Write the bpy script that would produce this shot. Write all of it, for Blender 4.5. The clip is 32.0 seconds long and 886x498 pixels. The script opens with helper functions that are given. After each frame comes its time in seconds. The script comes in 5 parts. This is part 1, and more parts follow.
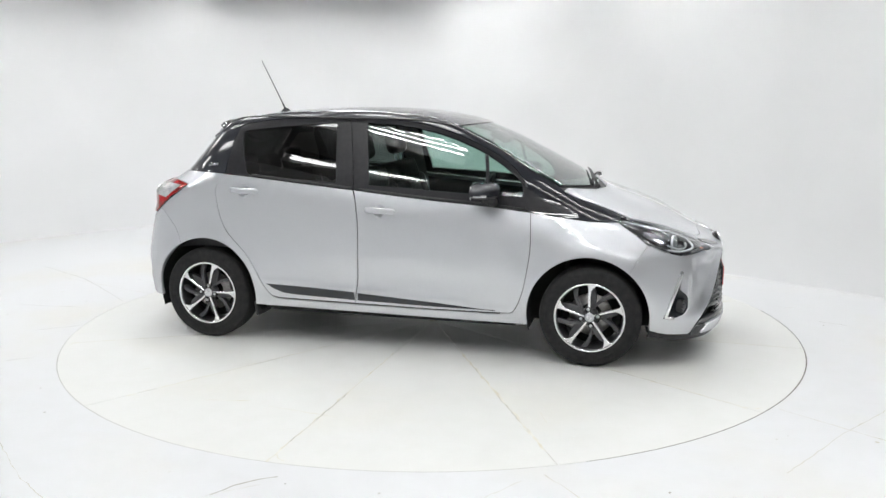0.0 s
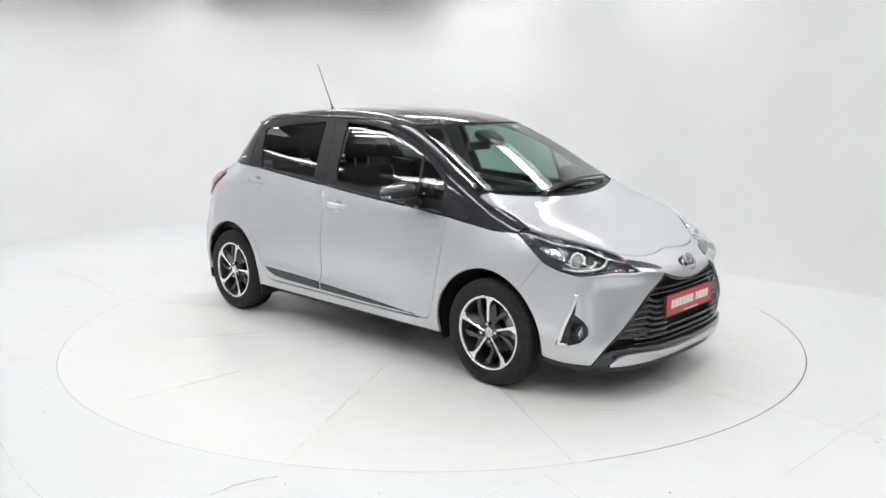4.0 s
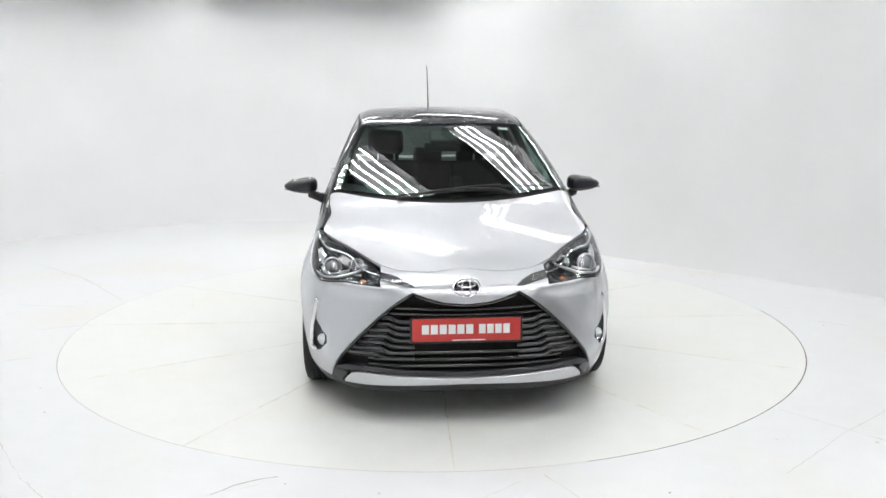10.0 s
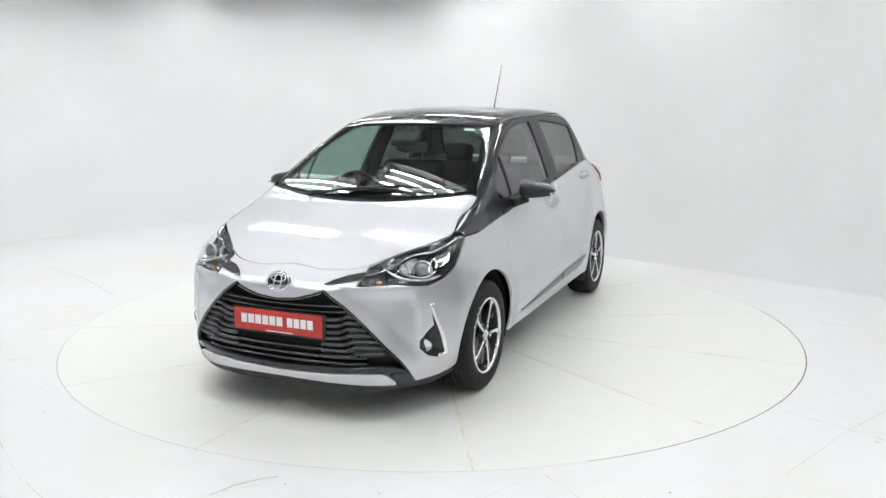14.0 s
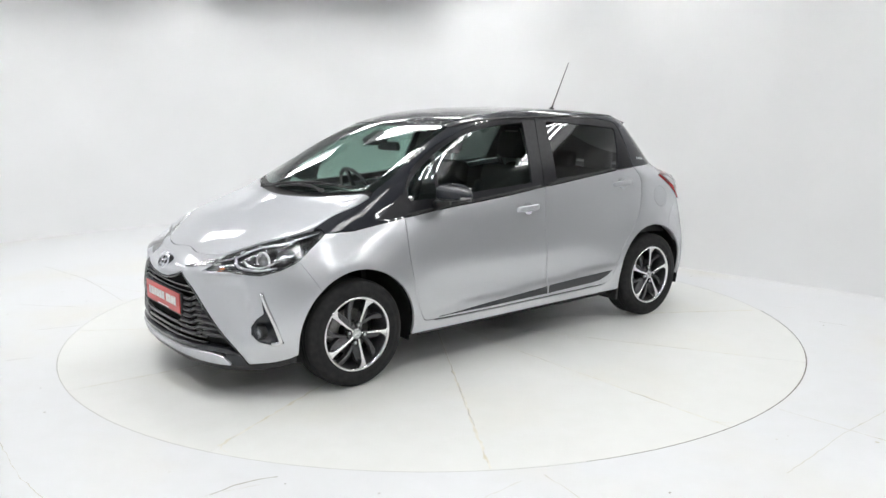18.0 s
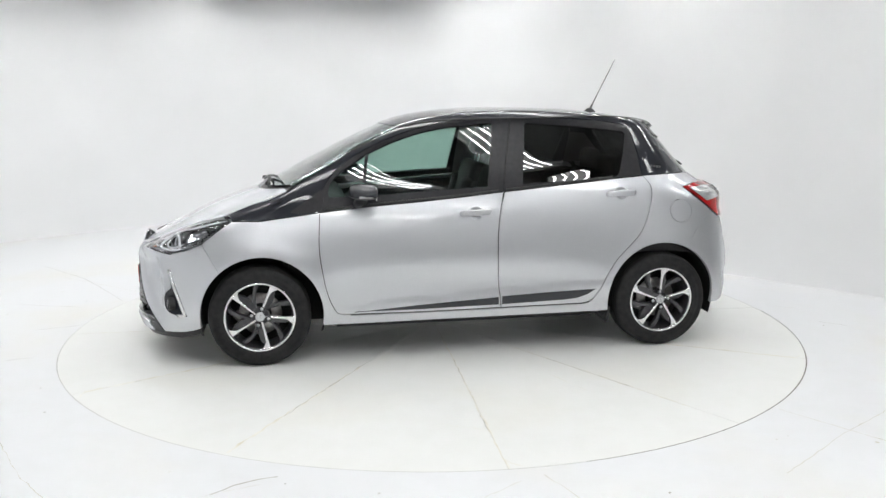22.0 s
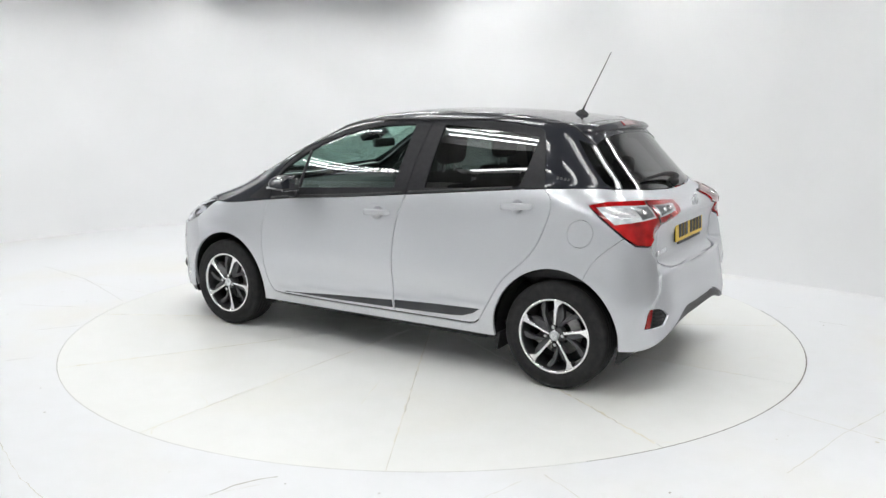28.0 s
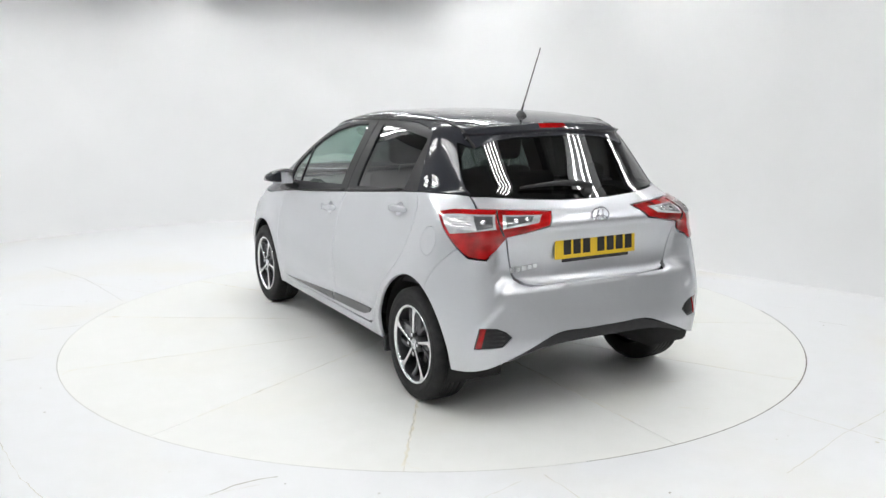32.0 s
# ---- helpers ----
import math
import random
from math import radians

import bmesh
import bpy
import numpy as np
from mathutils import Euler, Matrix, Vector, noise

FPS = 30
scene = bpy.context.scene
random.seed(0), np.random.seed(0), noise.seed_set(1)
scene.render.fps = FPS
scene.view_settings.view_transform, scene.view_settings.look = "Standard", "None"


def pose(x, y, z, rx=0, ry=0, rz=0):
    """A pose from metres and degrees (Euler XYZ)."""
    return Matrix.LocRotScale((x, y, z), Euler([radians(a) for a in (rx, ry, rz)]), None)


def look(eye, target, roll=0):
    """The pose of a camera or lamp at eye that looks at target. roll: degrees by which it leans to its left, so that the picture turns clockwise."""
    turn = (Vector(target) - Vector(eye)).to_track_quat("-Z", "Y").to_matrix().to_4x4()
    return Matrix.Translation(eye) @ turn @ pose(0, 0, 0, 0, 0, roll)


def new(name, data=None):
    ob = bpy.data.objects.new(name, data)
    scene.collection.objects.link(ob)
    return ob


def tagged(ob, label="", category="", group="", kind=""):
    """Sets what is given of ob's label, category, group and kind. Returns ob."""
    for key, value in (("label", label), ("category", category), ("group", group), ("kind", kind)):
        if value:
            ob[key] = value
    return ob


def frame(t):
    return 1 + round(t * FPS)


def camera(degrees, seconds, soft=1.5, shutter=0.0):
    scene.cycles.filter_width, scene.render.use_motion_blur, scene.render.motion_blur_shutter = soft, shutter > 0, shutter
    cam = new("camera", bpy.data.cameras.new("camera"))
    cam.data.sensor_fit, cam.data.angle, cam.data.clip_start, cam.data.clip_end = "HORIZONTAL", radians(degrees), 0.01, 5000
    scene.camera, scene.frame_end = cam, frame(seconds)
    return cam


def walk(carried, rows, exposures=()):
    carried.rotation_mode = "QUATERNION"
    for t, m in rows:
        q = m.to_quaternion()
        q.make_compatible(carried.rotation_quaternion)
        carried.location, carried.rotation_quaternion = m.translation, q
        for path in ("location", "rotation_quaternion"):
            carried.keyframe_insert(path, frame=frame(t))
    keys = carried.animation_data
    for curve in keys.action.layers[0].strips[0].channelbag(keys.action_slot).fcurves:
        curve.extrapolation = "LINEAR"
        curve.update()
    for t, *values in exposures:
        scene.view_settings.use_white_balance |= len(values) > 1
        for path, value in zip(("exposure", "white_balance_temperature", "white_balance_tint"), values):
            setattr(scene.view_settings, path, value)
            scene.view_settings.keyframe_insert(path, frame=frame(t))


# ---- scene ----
from mathutils import geometry

EXPOSURE, TUBE_POWER = -0.15, 44.0
R_DISC, HOLE = 2.462, 2.4650
# A small hatchback turns on a turntable in a white photo studio; the camera stands still.
cam = camera(56.4, 32.0)
EYE = Vector((0, -5.762, 1.567))
aim = Vector((math.sin(radians(.695)) * math.cos(radians(10.307)), math.cos(radians(.695)) * math.cos(radians(10.307)), -math.sin(radians(10.307))))
walk(cam, [(0, look(EYE, EYE + aim, -.08)), (32, look(EYE, EYE + aim, -.08))], exposures=[(0, EXPOSURE), (32, EXPOSURE)])

# ---- light: the studio is closed, its ceiling carries banks of fluorescent tubes ----
world = bpy.data.worlds.new("studio_dark")
world.use_nodes = True
world.node_tree.nodes["Background"].inputs[0].default_value = (.8, .82, .85, 1)
world.node_tree.nodes["Background"].inputs[1].default_value = .02
scene.world = world


# ---- materials ----
def material(name, base, rough=.5, metal=0.0, coat=0.0, spec=.5, coat_rough=.03):
    m = bpy.data.materials.new(name)
    m.use_nodes = True
    b = m.node_tree.nodes["Principled BSDF"]
    b.inputs["Base Color"].default_value = (*base, 1)
    b.inputs["Roughness"].default_value = rough
    b.inputs["Metallic"].default_value = metal
    b.inputs["Coat Weight"].default_value = coat
    b.inputs["Coat Roughness"].default_value = coat_rough
    b.inputs["Coat IOR"].default_value = 1.5
    b.inputs["Specular IOR Level"].default_value = spec
    return m


def nodes(m):
    return m.node_tree.nodes, m.node_tree.links, m.node_tree.nodes["Principled BSDF"]


def noisy(m, scale, low, high, detail=4.0, bump_by=0.0, bump_scale=None, rough=None, coords="Object"):
    """Two-scale variation of the base colour, with fine relief and uneven gloss."""
    n, l, b = nodes(m)
    tc = n.new("ShaderNodeTexCoord")
    a = n.new("ShaderNodeTexNoise")
    a.inputs["Scale"].default_value, a.inputs["Detail"].default_value = scale, detail
    l.new(tc.outputs[coords], a.inputs["Vector"])
    r = n.new("ShaderNodeValToRGB")
    r.color_ramp.elements[0].position, r.color_ramp.elements[1].position = .3, .7
    r.color_ramp.elements[0].color, r.color_ramp.elements[1].color = (*low, 1), (*high, 1)
    l.new(a.outputs["Fac"], r.inputs["Fac"])
    l.new(r.outputs["Color"], b.inputs["Base Color"])
    if rough:
        q = n.new("ShaderNodeMapRange")
        q.inputs["To Min"].default_value, q.inputs["To Max"].default_value = rough
        l.new(a.outputs["Fac"], q.inputs["Value"])
        l.new(q.outputs["Result"], b.inputs["Roughness"])
    if bump_by:
        f = n.new("ShaderNodeTexNoise")
        f.inputs["Scale"].default_value, f.inputs["Detail"].default_value = bump_scale or scale * 8, 3
        l.new(tc.outputs[coords], f.inputs["Vector"])
        u = n.new("ShaderNodeBump")
        u.inputs["Strength"].default_value, u.inputs["Distance"].default_value = bump_by, .002
        l.new(f.outputs["Fac"], u.inputs["Height"])
        l.new(u.outputs["Normal"], b.inputs["Normal"])
    return m


def flaked(m, low, high, scale=900.0):
    """Metallic paint: fine flakes, each with its own brightness."""
    n, l, b = nodes(m)
    tc = n.new("ShaderNodeTexCoord")
    v = n.new("ShaderNodeTexVoronoi")
    v.inputs["Scale"].default_value = scale
    l.new(tc.outputs["Object"], v.inputs["Vector"])
    r = n.new("ShaderNodeValToRGB")
    r.color_ramp.elements[0].color, r.color_ramp.elements[1].color = (*low, 1), (*high, 1)
    l.new(v.outputs["Color"], r.inputs["Fac"])
    l.new(r.outputs["Color"], b.inputs["Base Color"])
    return m


def deep_coat(m, facing, grazing):
    """Flakes below a thick clear coat: their sheen spreads wider towards grazing view."""
    n, l, b = nodes(m)
    tilt, q = n.new("ShaderNodeLayerWeight"), n.new("ShaderNodeMapRange")
    tilt.inputs["Blend"].default_value = .5
    q.inputs["From Min"].default_value, q.inputs["From Max"].default_value = .3, .75
    q.inputs["To Min"].default_value, q.inputs["To Max"].default_value = facing, grazing
    l.new(tilt.outputs["Facing"], q.inputs["Value"])
    l.new(q.outputs["Result"], b.inputs["Roughness"])
    return m


def beaded(m):
    """Water drops standing on the paint."""
    n, l, b = nodes(m)
    tc = n.new("ShaderNodeTexCoord")
    v, patch = n.new("ShaderNodeTexVoronoi"), n.new("ShaderNodeTexNoise")
    v.inputs["Scale"].default_value, patch.inputs["Scale"].default_value = 42, 3.5
    for node in (v, patch):
        l.new(tc.outputs["Object"], node.inputs["Vector"])
    drop = n.new("ShaderNodeMapRange")
    drop.inputs["From Min"].default_value, drop.inputs["From Max"].default_value = .38, .05
    l.new(v.outputs["Distance"], drop.inputs["Value"])
    wet = n.new("ShaderNodeMapRange")
    wet.inputs["From Min"].default_value, wet.inputs["From Max"].default_value = .46, .56
    l.new(patch.outputs["Fac"], wet.inputs["Value"])
    mul = n.new("ShaderNodeMath")
    mul.operation = "MULTIPLY"
    l.new(drop.outputs[0], mul.inputs[0])
    l.new(wet.outputs[0], mul.inputs[1])
    u = n.new("ShaderNodeBump")
    u.inputs["Strength"].default_value, u.inputs["Distance"].default_value = .8, .004
    l.new(mul.outputs[0], u.inputs["Height"])
    l.new(u.outputs["Normal"], b.inputs["Coat Normal"])
    l.new(u.outputs["Normal"], b.inputs["Normal"])
    return m


def glass(name, tint, rough=0.0, least=.055):
    """Thin pane: clear tinted film under a sharp gloss."""
    m = bpy.data.materials.new(name)
    m.use_nodes = True
    n, l = m.node_tree.nodes, m.node_tree.links
    n.clear()
    out, mix, clear, gloss, tilt, power, scale = (n.new("ShaderNode" + k) for k in ("OutputMaterial", "MixShader", "BsdfTransparent", "BsdfGlossy", "LayerWeight", "Math", "MapRange"))
    clear.inputs["Color"].default_value = (*tint, 1)
    gloss.inputs["Roughness"].default_value = rough
    gloss.inputs["Color"].default_value = (1, 1, 1, 1)
    tilt.inputs["Blend"].default_value = .5
    power.operation = "POWER"
    power.inputs[1].default_value = 4.6
    scale.inputs["To Min"].default_value, scale.inputs["To Max"].default_value = least, .95
    l.new(tilt.outputs["Facing"], power.inputs[0])
    l.new(power.outputs[0], scale.inputs["Value"])
    l.new(scale.outputs[0], mix.inputs[0])
    l.new(clear.outputs[0], mix.inputs[1])
    l.new(gloss.outputs[0], mix.inputs[2])
    l.new(mix.outputs[0], out.inputs[0])
    return m


def glow(name, colour, power):
    m = bpy.data.materials.new(name)
    m.use_nodes = True
    n, l = m.node_tree.nodes, m.node_tree.links
    n.clear()
    out, e = n.new("ShaderNodeOutputMaterial"), n.new("ShaderNodeEmission")
    e.inputs[0].default_value, e.inputs[1].default_value = (*colour, 1), power
    l.new(e.outputs[0], out.inputs[0])
    return m


SILVER = flaked(material("silver_paint", (.56, .57, .6), .46, .84, 1.0, 0.0, .008), (.525, .536, .562), (.71, .722, .750))
deep_coat(SILVER, .34, .9)
GREY = flaked(material("dark_grey_paint", (.022, .025, .032), .5, .1, 1.0, .15, .008), (.010, .0115, .016), (.021, .023, .030))
ROOF = beaded(flaked(material("wet_dark_grey_paint", (.022, .025, .032), .5, .1, 1.0, .15, .02), (.010, .0115, .016), (.021, .023, .030)))
SILVER.node_tree.nodes["Principled BSDF"].inputs["Coat IOR"].default_value = 1.54
FRAME = noisy(material("black_frame_film", (.02, .02, .023), .34, spec=.3), 40, (.011, .011, .013), (.017, .017, .020))
BLACK = noisy(material("black_plastic", (.016, .016, .017), .5), 60, (.012, .012, .013), (.02, .02, .021), bump_by=.2, bump_scale=900)
GLOSS = material("gloss_black", (.012, .012, .013), .12, 0, .6)
DEEP = noisy(material("underbody_black", (.008, .008, .008), .8), 20, (.006, .006, .006), (.011, .011, .011))
CHROME = material("chrome", (.82, .83, .85), .07, 1.0)
SATIN = material("satin_metal", (.62, .63, .65), .28, 1.0)
STRIP = material("smoked_chrome", (.36, .36, .37), .16, 1.0)
WINDSCREEN = glass("windscreen_glass", (.50, .66, .60), least=.15)
FRONT_GLASS = glass("side_glass", (.54, .69, .64), least=.075)
PRIVACY = glass("privacy_glass", (.12, .126, .124), least=.085)
LENS = glass("lamp_lens", (.96, .97, .98))
PROJECTOR = material("projector_glass", (.30, .31, .32), .08, .55, 1.0)
RED_LENS = noisy(material("red_lens", (.4, .004, .005), .12, 0, 1.0, .3), 14, (.17, .0015, .002), (.46, .005, .006))
CLEAR_LENS = noisy(material("clear_ribbed_lens", (.7, .7, .71), .16, .3, .6), 30, (.40, .40, .41), (.66, .66, .67))
RUBBER = noisy(material("tyre_rubber", (.012, .012, .013), .65, spec=.2), 30, (.016, .016, .017), (.026, .026, .026), bump_by=.25, bump_scale=300)
ALLOY = noisy(material("machined_alloy", (.8, .8, .81), .22, 1.0), 25, (.76, .76, .77), (.84, .84, .85), rough=(.17, .3))
DARK_ALLOY = noisy(material("dark_wheel_paint", (.055, .055, .06), .35, .4, .6), 30, (.045, .045, .049), (.068, .068, .073))
STEEL = noisy(material("brake_steel", (.4, .39, .38), .4, 1.0), 60, (.32, .31, .3), (.46, .45, .44))
FABRIC = noisy(material("seat_fabric", (.022, .022, .024), .9), 120, (.010, .010, .011), (.020, .020, .022), bump_by=.5, bump_scale=700)
LINER = noisy(material("headliner_cloth", (.28, .28, .27), .95), 90, (.25, .25, .24), (.31, .31, .30), bump_by=.3, bump_scale=600)
DASH = noisy(material("dashboard_plastic", (.02, .02, .022), .6), 70, (.016, .016, .018), (.027, .027, .029), bump_by=.3, bump_scale=500)
PLATE_RED = noisy(material("red_plate", (.55, .03, .025), .35, 0, .3), 9, (.5, .025, .02), (.58, .035, .03))
PLATE_YELLOW = noisy(material("yellow_plate", (.72, .48, .02), .4, 0, .3), 9, (.68, .45, .02), (.76, .51, .025))
WHITE_PRINT = material("white_print", (.85, .85, .84), .5)
DARK_PRINT = material("dark_print", (.015, .014, .012), .5)
AMBER = material("amber_lens", (.5, .14, .02), .2, 0, 1.0)

REAR_WALL = noisy(material("pale_wall_paint", (.7, .7, .7), .7), 1.1, (.77, .775, .78), (.80, .805, .81), bump_by=.06, bump_scale=260)
# Unseen end wall, assumed grey so the car's tail reflects something darker.
END_WALL = noisy(material("unseen_end_grey", (.35, .35, .35), .7), 1.1, (.33, .33, .33), (.38, .38, .38), bump_by=.06, bump_scale=260)
WALL = noisy(material("white_wall_paint", (.8, .805, .81), .6), 1.3, (.79, .793, .797), (.82, .823, .829), bump_by=.06, bump_scale=260)
CEILING = noisy(material("dark_grey_ceiling_board", (.2, .2, .2), .8), 2, (.18, .18, .18), (.22, .22, .22))
FIXTURE = noisy(material("dark_grey_enamel", (.1, .1, .1), .5), 10, (.09, .09, .09), (.12, .12, .12))
TUBE = glow("tube_light", (.984, .990, .990), TUBE_POWER)


def floor_material(name, clean, worn):
    """White floor paint with warm scuffs, grey specks and a soft sheen."""
    m = material(name, (.8, .8, .79), .3)
    n, l, b = nodes(m)
    tc = n.new("ShaderNodeTexCoord")
    big, fine, spot = (n.new("ShaderNodeTexNoise") for _ in range(3))
    for node, s, d in ((big, .9, 5), (fine, 7, 6), (spot, 22, 2)):
        node.inputs["Scale"].default_value, node.inputs["Detail"].default_value = s, d
        l.new(tc.outputs["Object"], node.inputs["Vector"])
    warm = n.new("ShaderNodeValToRGB")
    warm.color_ramp.elements[0].position, warm.color_ramp.elements[1].position = .50, .80
    warm.color_ramp.elements[0].color, warm.color_ramp.elements[1].color = (*clean, 1), (*worn, 1)
    l.new(big.outputs["Fac"], warm.inputs["Fac"])
    grime = n.new("ShaderNodeValToRGB")
    grime.color_ramp.elements[0].position, grime.color_ramp.elements[1].position = .35, .6
    grime.color_ramp.elements[0].color, grime.color_ramp.elements[1].color = (.975, .975, .97, 1), (1, 1, 1, 1)
    l.new(fine.outputs["Fac"], grime.inputs["Fac"])
    mix = n.new("ShaderNodeMixRGB")
    mix.blend_type = "MULTIPLY"
    mix.inputs[0].default_value = 1
    l.new(warm.outputs[0], mix.inputs[1])
    l.new(grime.outputs[0], mix.inputs[2])
    l.new(mix.outputs[0], b.inputs["Base Color"])
    q = n.new("ShaderNodeMapRange")
    q.inputs["To Min"].default_value, q.inputs["To Max"].default_value = .22, .5
    l.new(fine.outputs["Fac"], q.inputs["Value"])
    l.new(q.outputs["Result"], b.inputs["Roughness"])
    u = n.new("ShaderNodeBump")
    u.inputs["Strength"].default_value, u.inputs["Distance"].default_value = .15, .002
    l.new(spot.outputs["Fac"], u.inputs["Height"])
    l.new(u.outputs["Normal"], b.inputs["Normal"])
    return m


FLOOR = floor_material("white_floor_paint", (.75, .758, .77), (.74, .725, .67))
DECK = floor_material("white_deck_paint", (.775, .78, .76), (.765, .75, .685))
SCUFF = noisy(material("floor_scuff", (.5, .47, .4), .6), 30, (.52, .49, .42), (.7, .68, .62))
CRACK = noisy(material("floor_crack", (.4, .39, .36), .8), 40, (.28, .27, .24), (.66, .64, .6))
SEAM = noisy(material("dirty_seam", (.16, .155, .14), .8), 14, (.09, .09, .08), (.34, .33, .3))
STAIN = noisy(material("rubbed_stain", (.72, .69, .58), .5), 12, (.66, .62, .5), (.82, .81, .76))
JOINT = noisy(material("joint_filler", (.5, .48, .42), .8), 9, (.40, .35, .27), (.76, .73, .65))
GAP = noisy(material("dark_gap", (.06, .06, .055), .9), .7, (.10, .10, .10), (.62, .62, .6))


# ---- mesh helpers ----
def mesh_ob(name, verts, faces, mat, parent=None, smooth=False, label=""):
    me = bpy.data.meshes.new(name)
    me.from_pydata([tuple(map(float, v)) for v in verts], [], [tuple(int(i) for i in f) for f in faces])
    me.update()
    if smooth:
        me.shade_smooth()
    me.materials.append(mat)
    ob = new(name, me)
    if parent:
        ob.parent = parent
    if label:
        ob["label"] = label
    return ob


def part(name, bm, mat, parent, label="", smooth=False):
    me = bpy.data.meshes.new(name)
    bm.to_mesh(me)
    bm.free()
    if smooth:
        me.shade_smooth()
    me.materials.append(mat)
    ob = new(name, me)
    if parent:
        ob.parent = parent
    if label:
        ob["label"] = label
    return ob


def empty(name, m=None, parent=None):
    ob = new(name)
    if m is not None:
        ob.matrix_basis = m
    if parent:
        ob.parent = parent
    return ob


def box(bm, m, sx, sy, sz, bevel=0.0, seg=2):
    """A box of that size centred on the pose m, with rounded edges."""
    g = bmesh.ops.create_cube(bm, size=1.0, matrix=m @ Matrix.Diagonal((sx, sy, sz, 1)))
    if bevel:
        es = list({e for v in g["verts"] for e in v.link_edges})
        bmesh.ops.bevel(bm, geom=es, offset=bevel, segments=seg, profile=.5, affect="EDGES")


def lathe(profile, n=64, axis="y", m=None):
    """A turned bmesh: profile of (radius, along) round an axis."""
    bm = bmesh.new()
    rings = []
    for r, a in profile:
        ring = []
        for i in range(n):
            t = 2 * math.pi * i / n
            c, s = r * math.cos(t), r * math.sin(t)
            p = Vector((c, a, s)) if axis == "y" else Vector((c, s, a)) if axis == "z" else Vector((a, c, s))
            ring.append(bm.verts.new(m @ p if m else p))
        rings.append(ring)
    for a, b in zip(rings, rings[1:]):
        for i in range(n):
            j = (i + 1) % n
            bm.faces.new((a[i], a[j], b[j], b[i]))
    bmesh.ops.recalc_face_normals(bm, faces=bm.faces)
    return bm


def rod(pts, radius, sides=10, taper_to=None):
    """A round rod along points."""
    bm = bmesh.new()
    pts = [Vector(p) for p in pts]
    rings = []
    for i, p in enumerate(pts):
        d = (pts[min(i + 1, len(pts) - 1)] - pts[max(i - 1, 0)]).normalized()
        u = d.cross(Vector((0, 0, 1)) if abs(d.z) < .9 else Vector((1, 0, 0))).normalized()
        v = d.cross(u)
        r = radius + ((taper_to or radius) - radius) * i / max(len(pts) - 1, 1)
        rings.append([bm.verts.new(p + r * (math.cos(2 * math.pi * k / sides) * u + math.sin(2 * math.pi * k / sides) * v)) for k in range(sides)])
    for a, b in zip(rings, rings[1:]):
        for i in range(sides):
            j = (i + 1) % sides
            bm.faces.new((a[i], a[j], b[j], b[i]))
    bm.faces.new(rings[0])
    bm.faces.new(rings[-1])
    bmesh.ops.recalc_face_normals(bm, faces=bm.faces)
    return bm




# ---- the studio: two walls at right angles, joined by a wide curve, a floor and a ceiling ----
S2 = math.sqrt(.5)
U, V = Vector((S2, -S2, 0)), Vector((S2, S2, 0))          # along the tubes, across them
HEIGHT, LEFT, RIGHT, BEND = 3.35, -5.76, 2.945, 2.9          # left wall at U = LEFT, right wall at V = RIGHT
FAR_U, FAR_V = 6.2, -4.85


def room_outline():
    pts = [(LEFT, -1.9)]
    cu, cv = LEFT + BEND, RIGHT - BEND
    for i in range(33):
        a = math.pi - i / 32 * math.pi / 2
        pts.append((cu + BEND * math.cos(a), cv + BEND * math.sin(a)))
    return pts + [(2.8, RIGHT), (FAR_U, RIGHT), (FAR_U, FAR_V), (LEFT, FAR_V)]


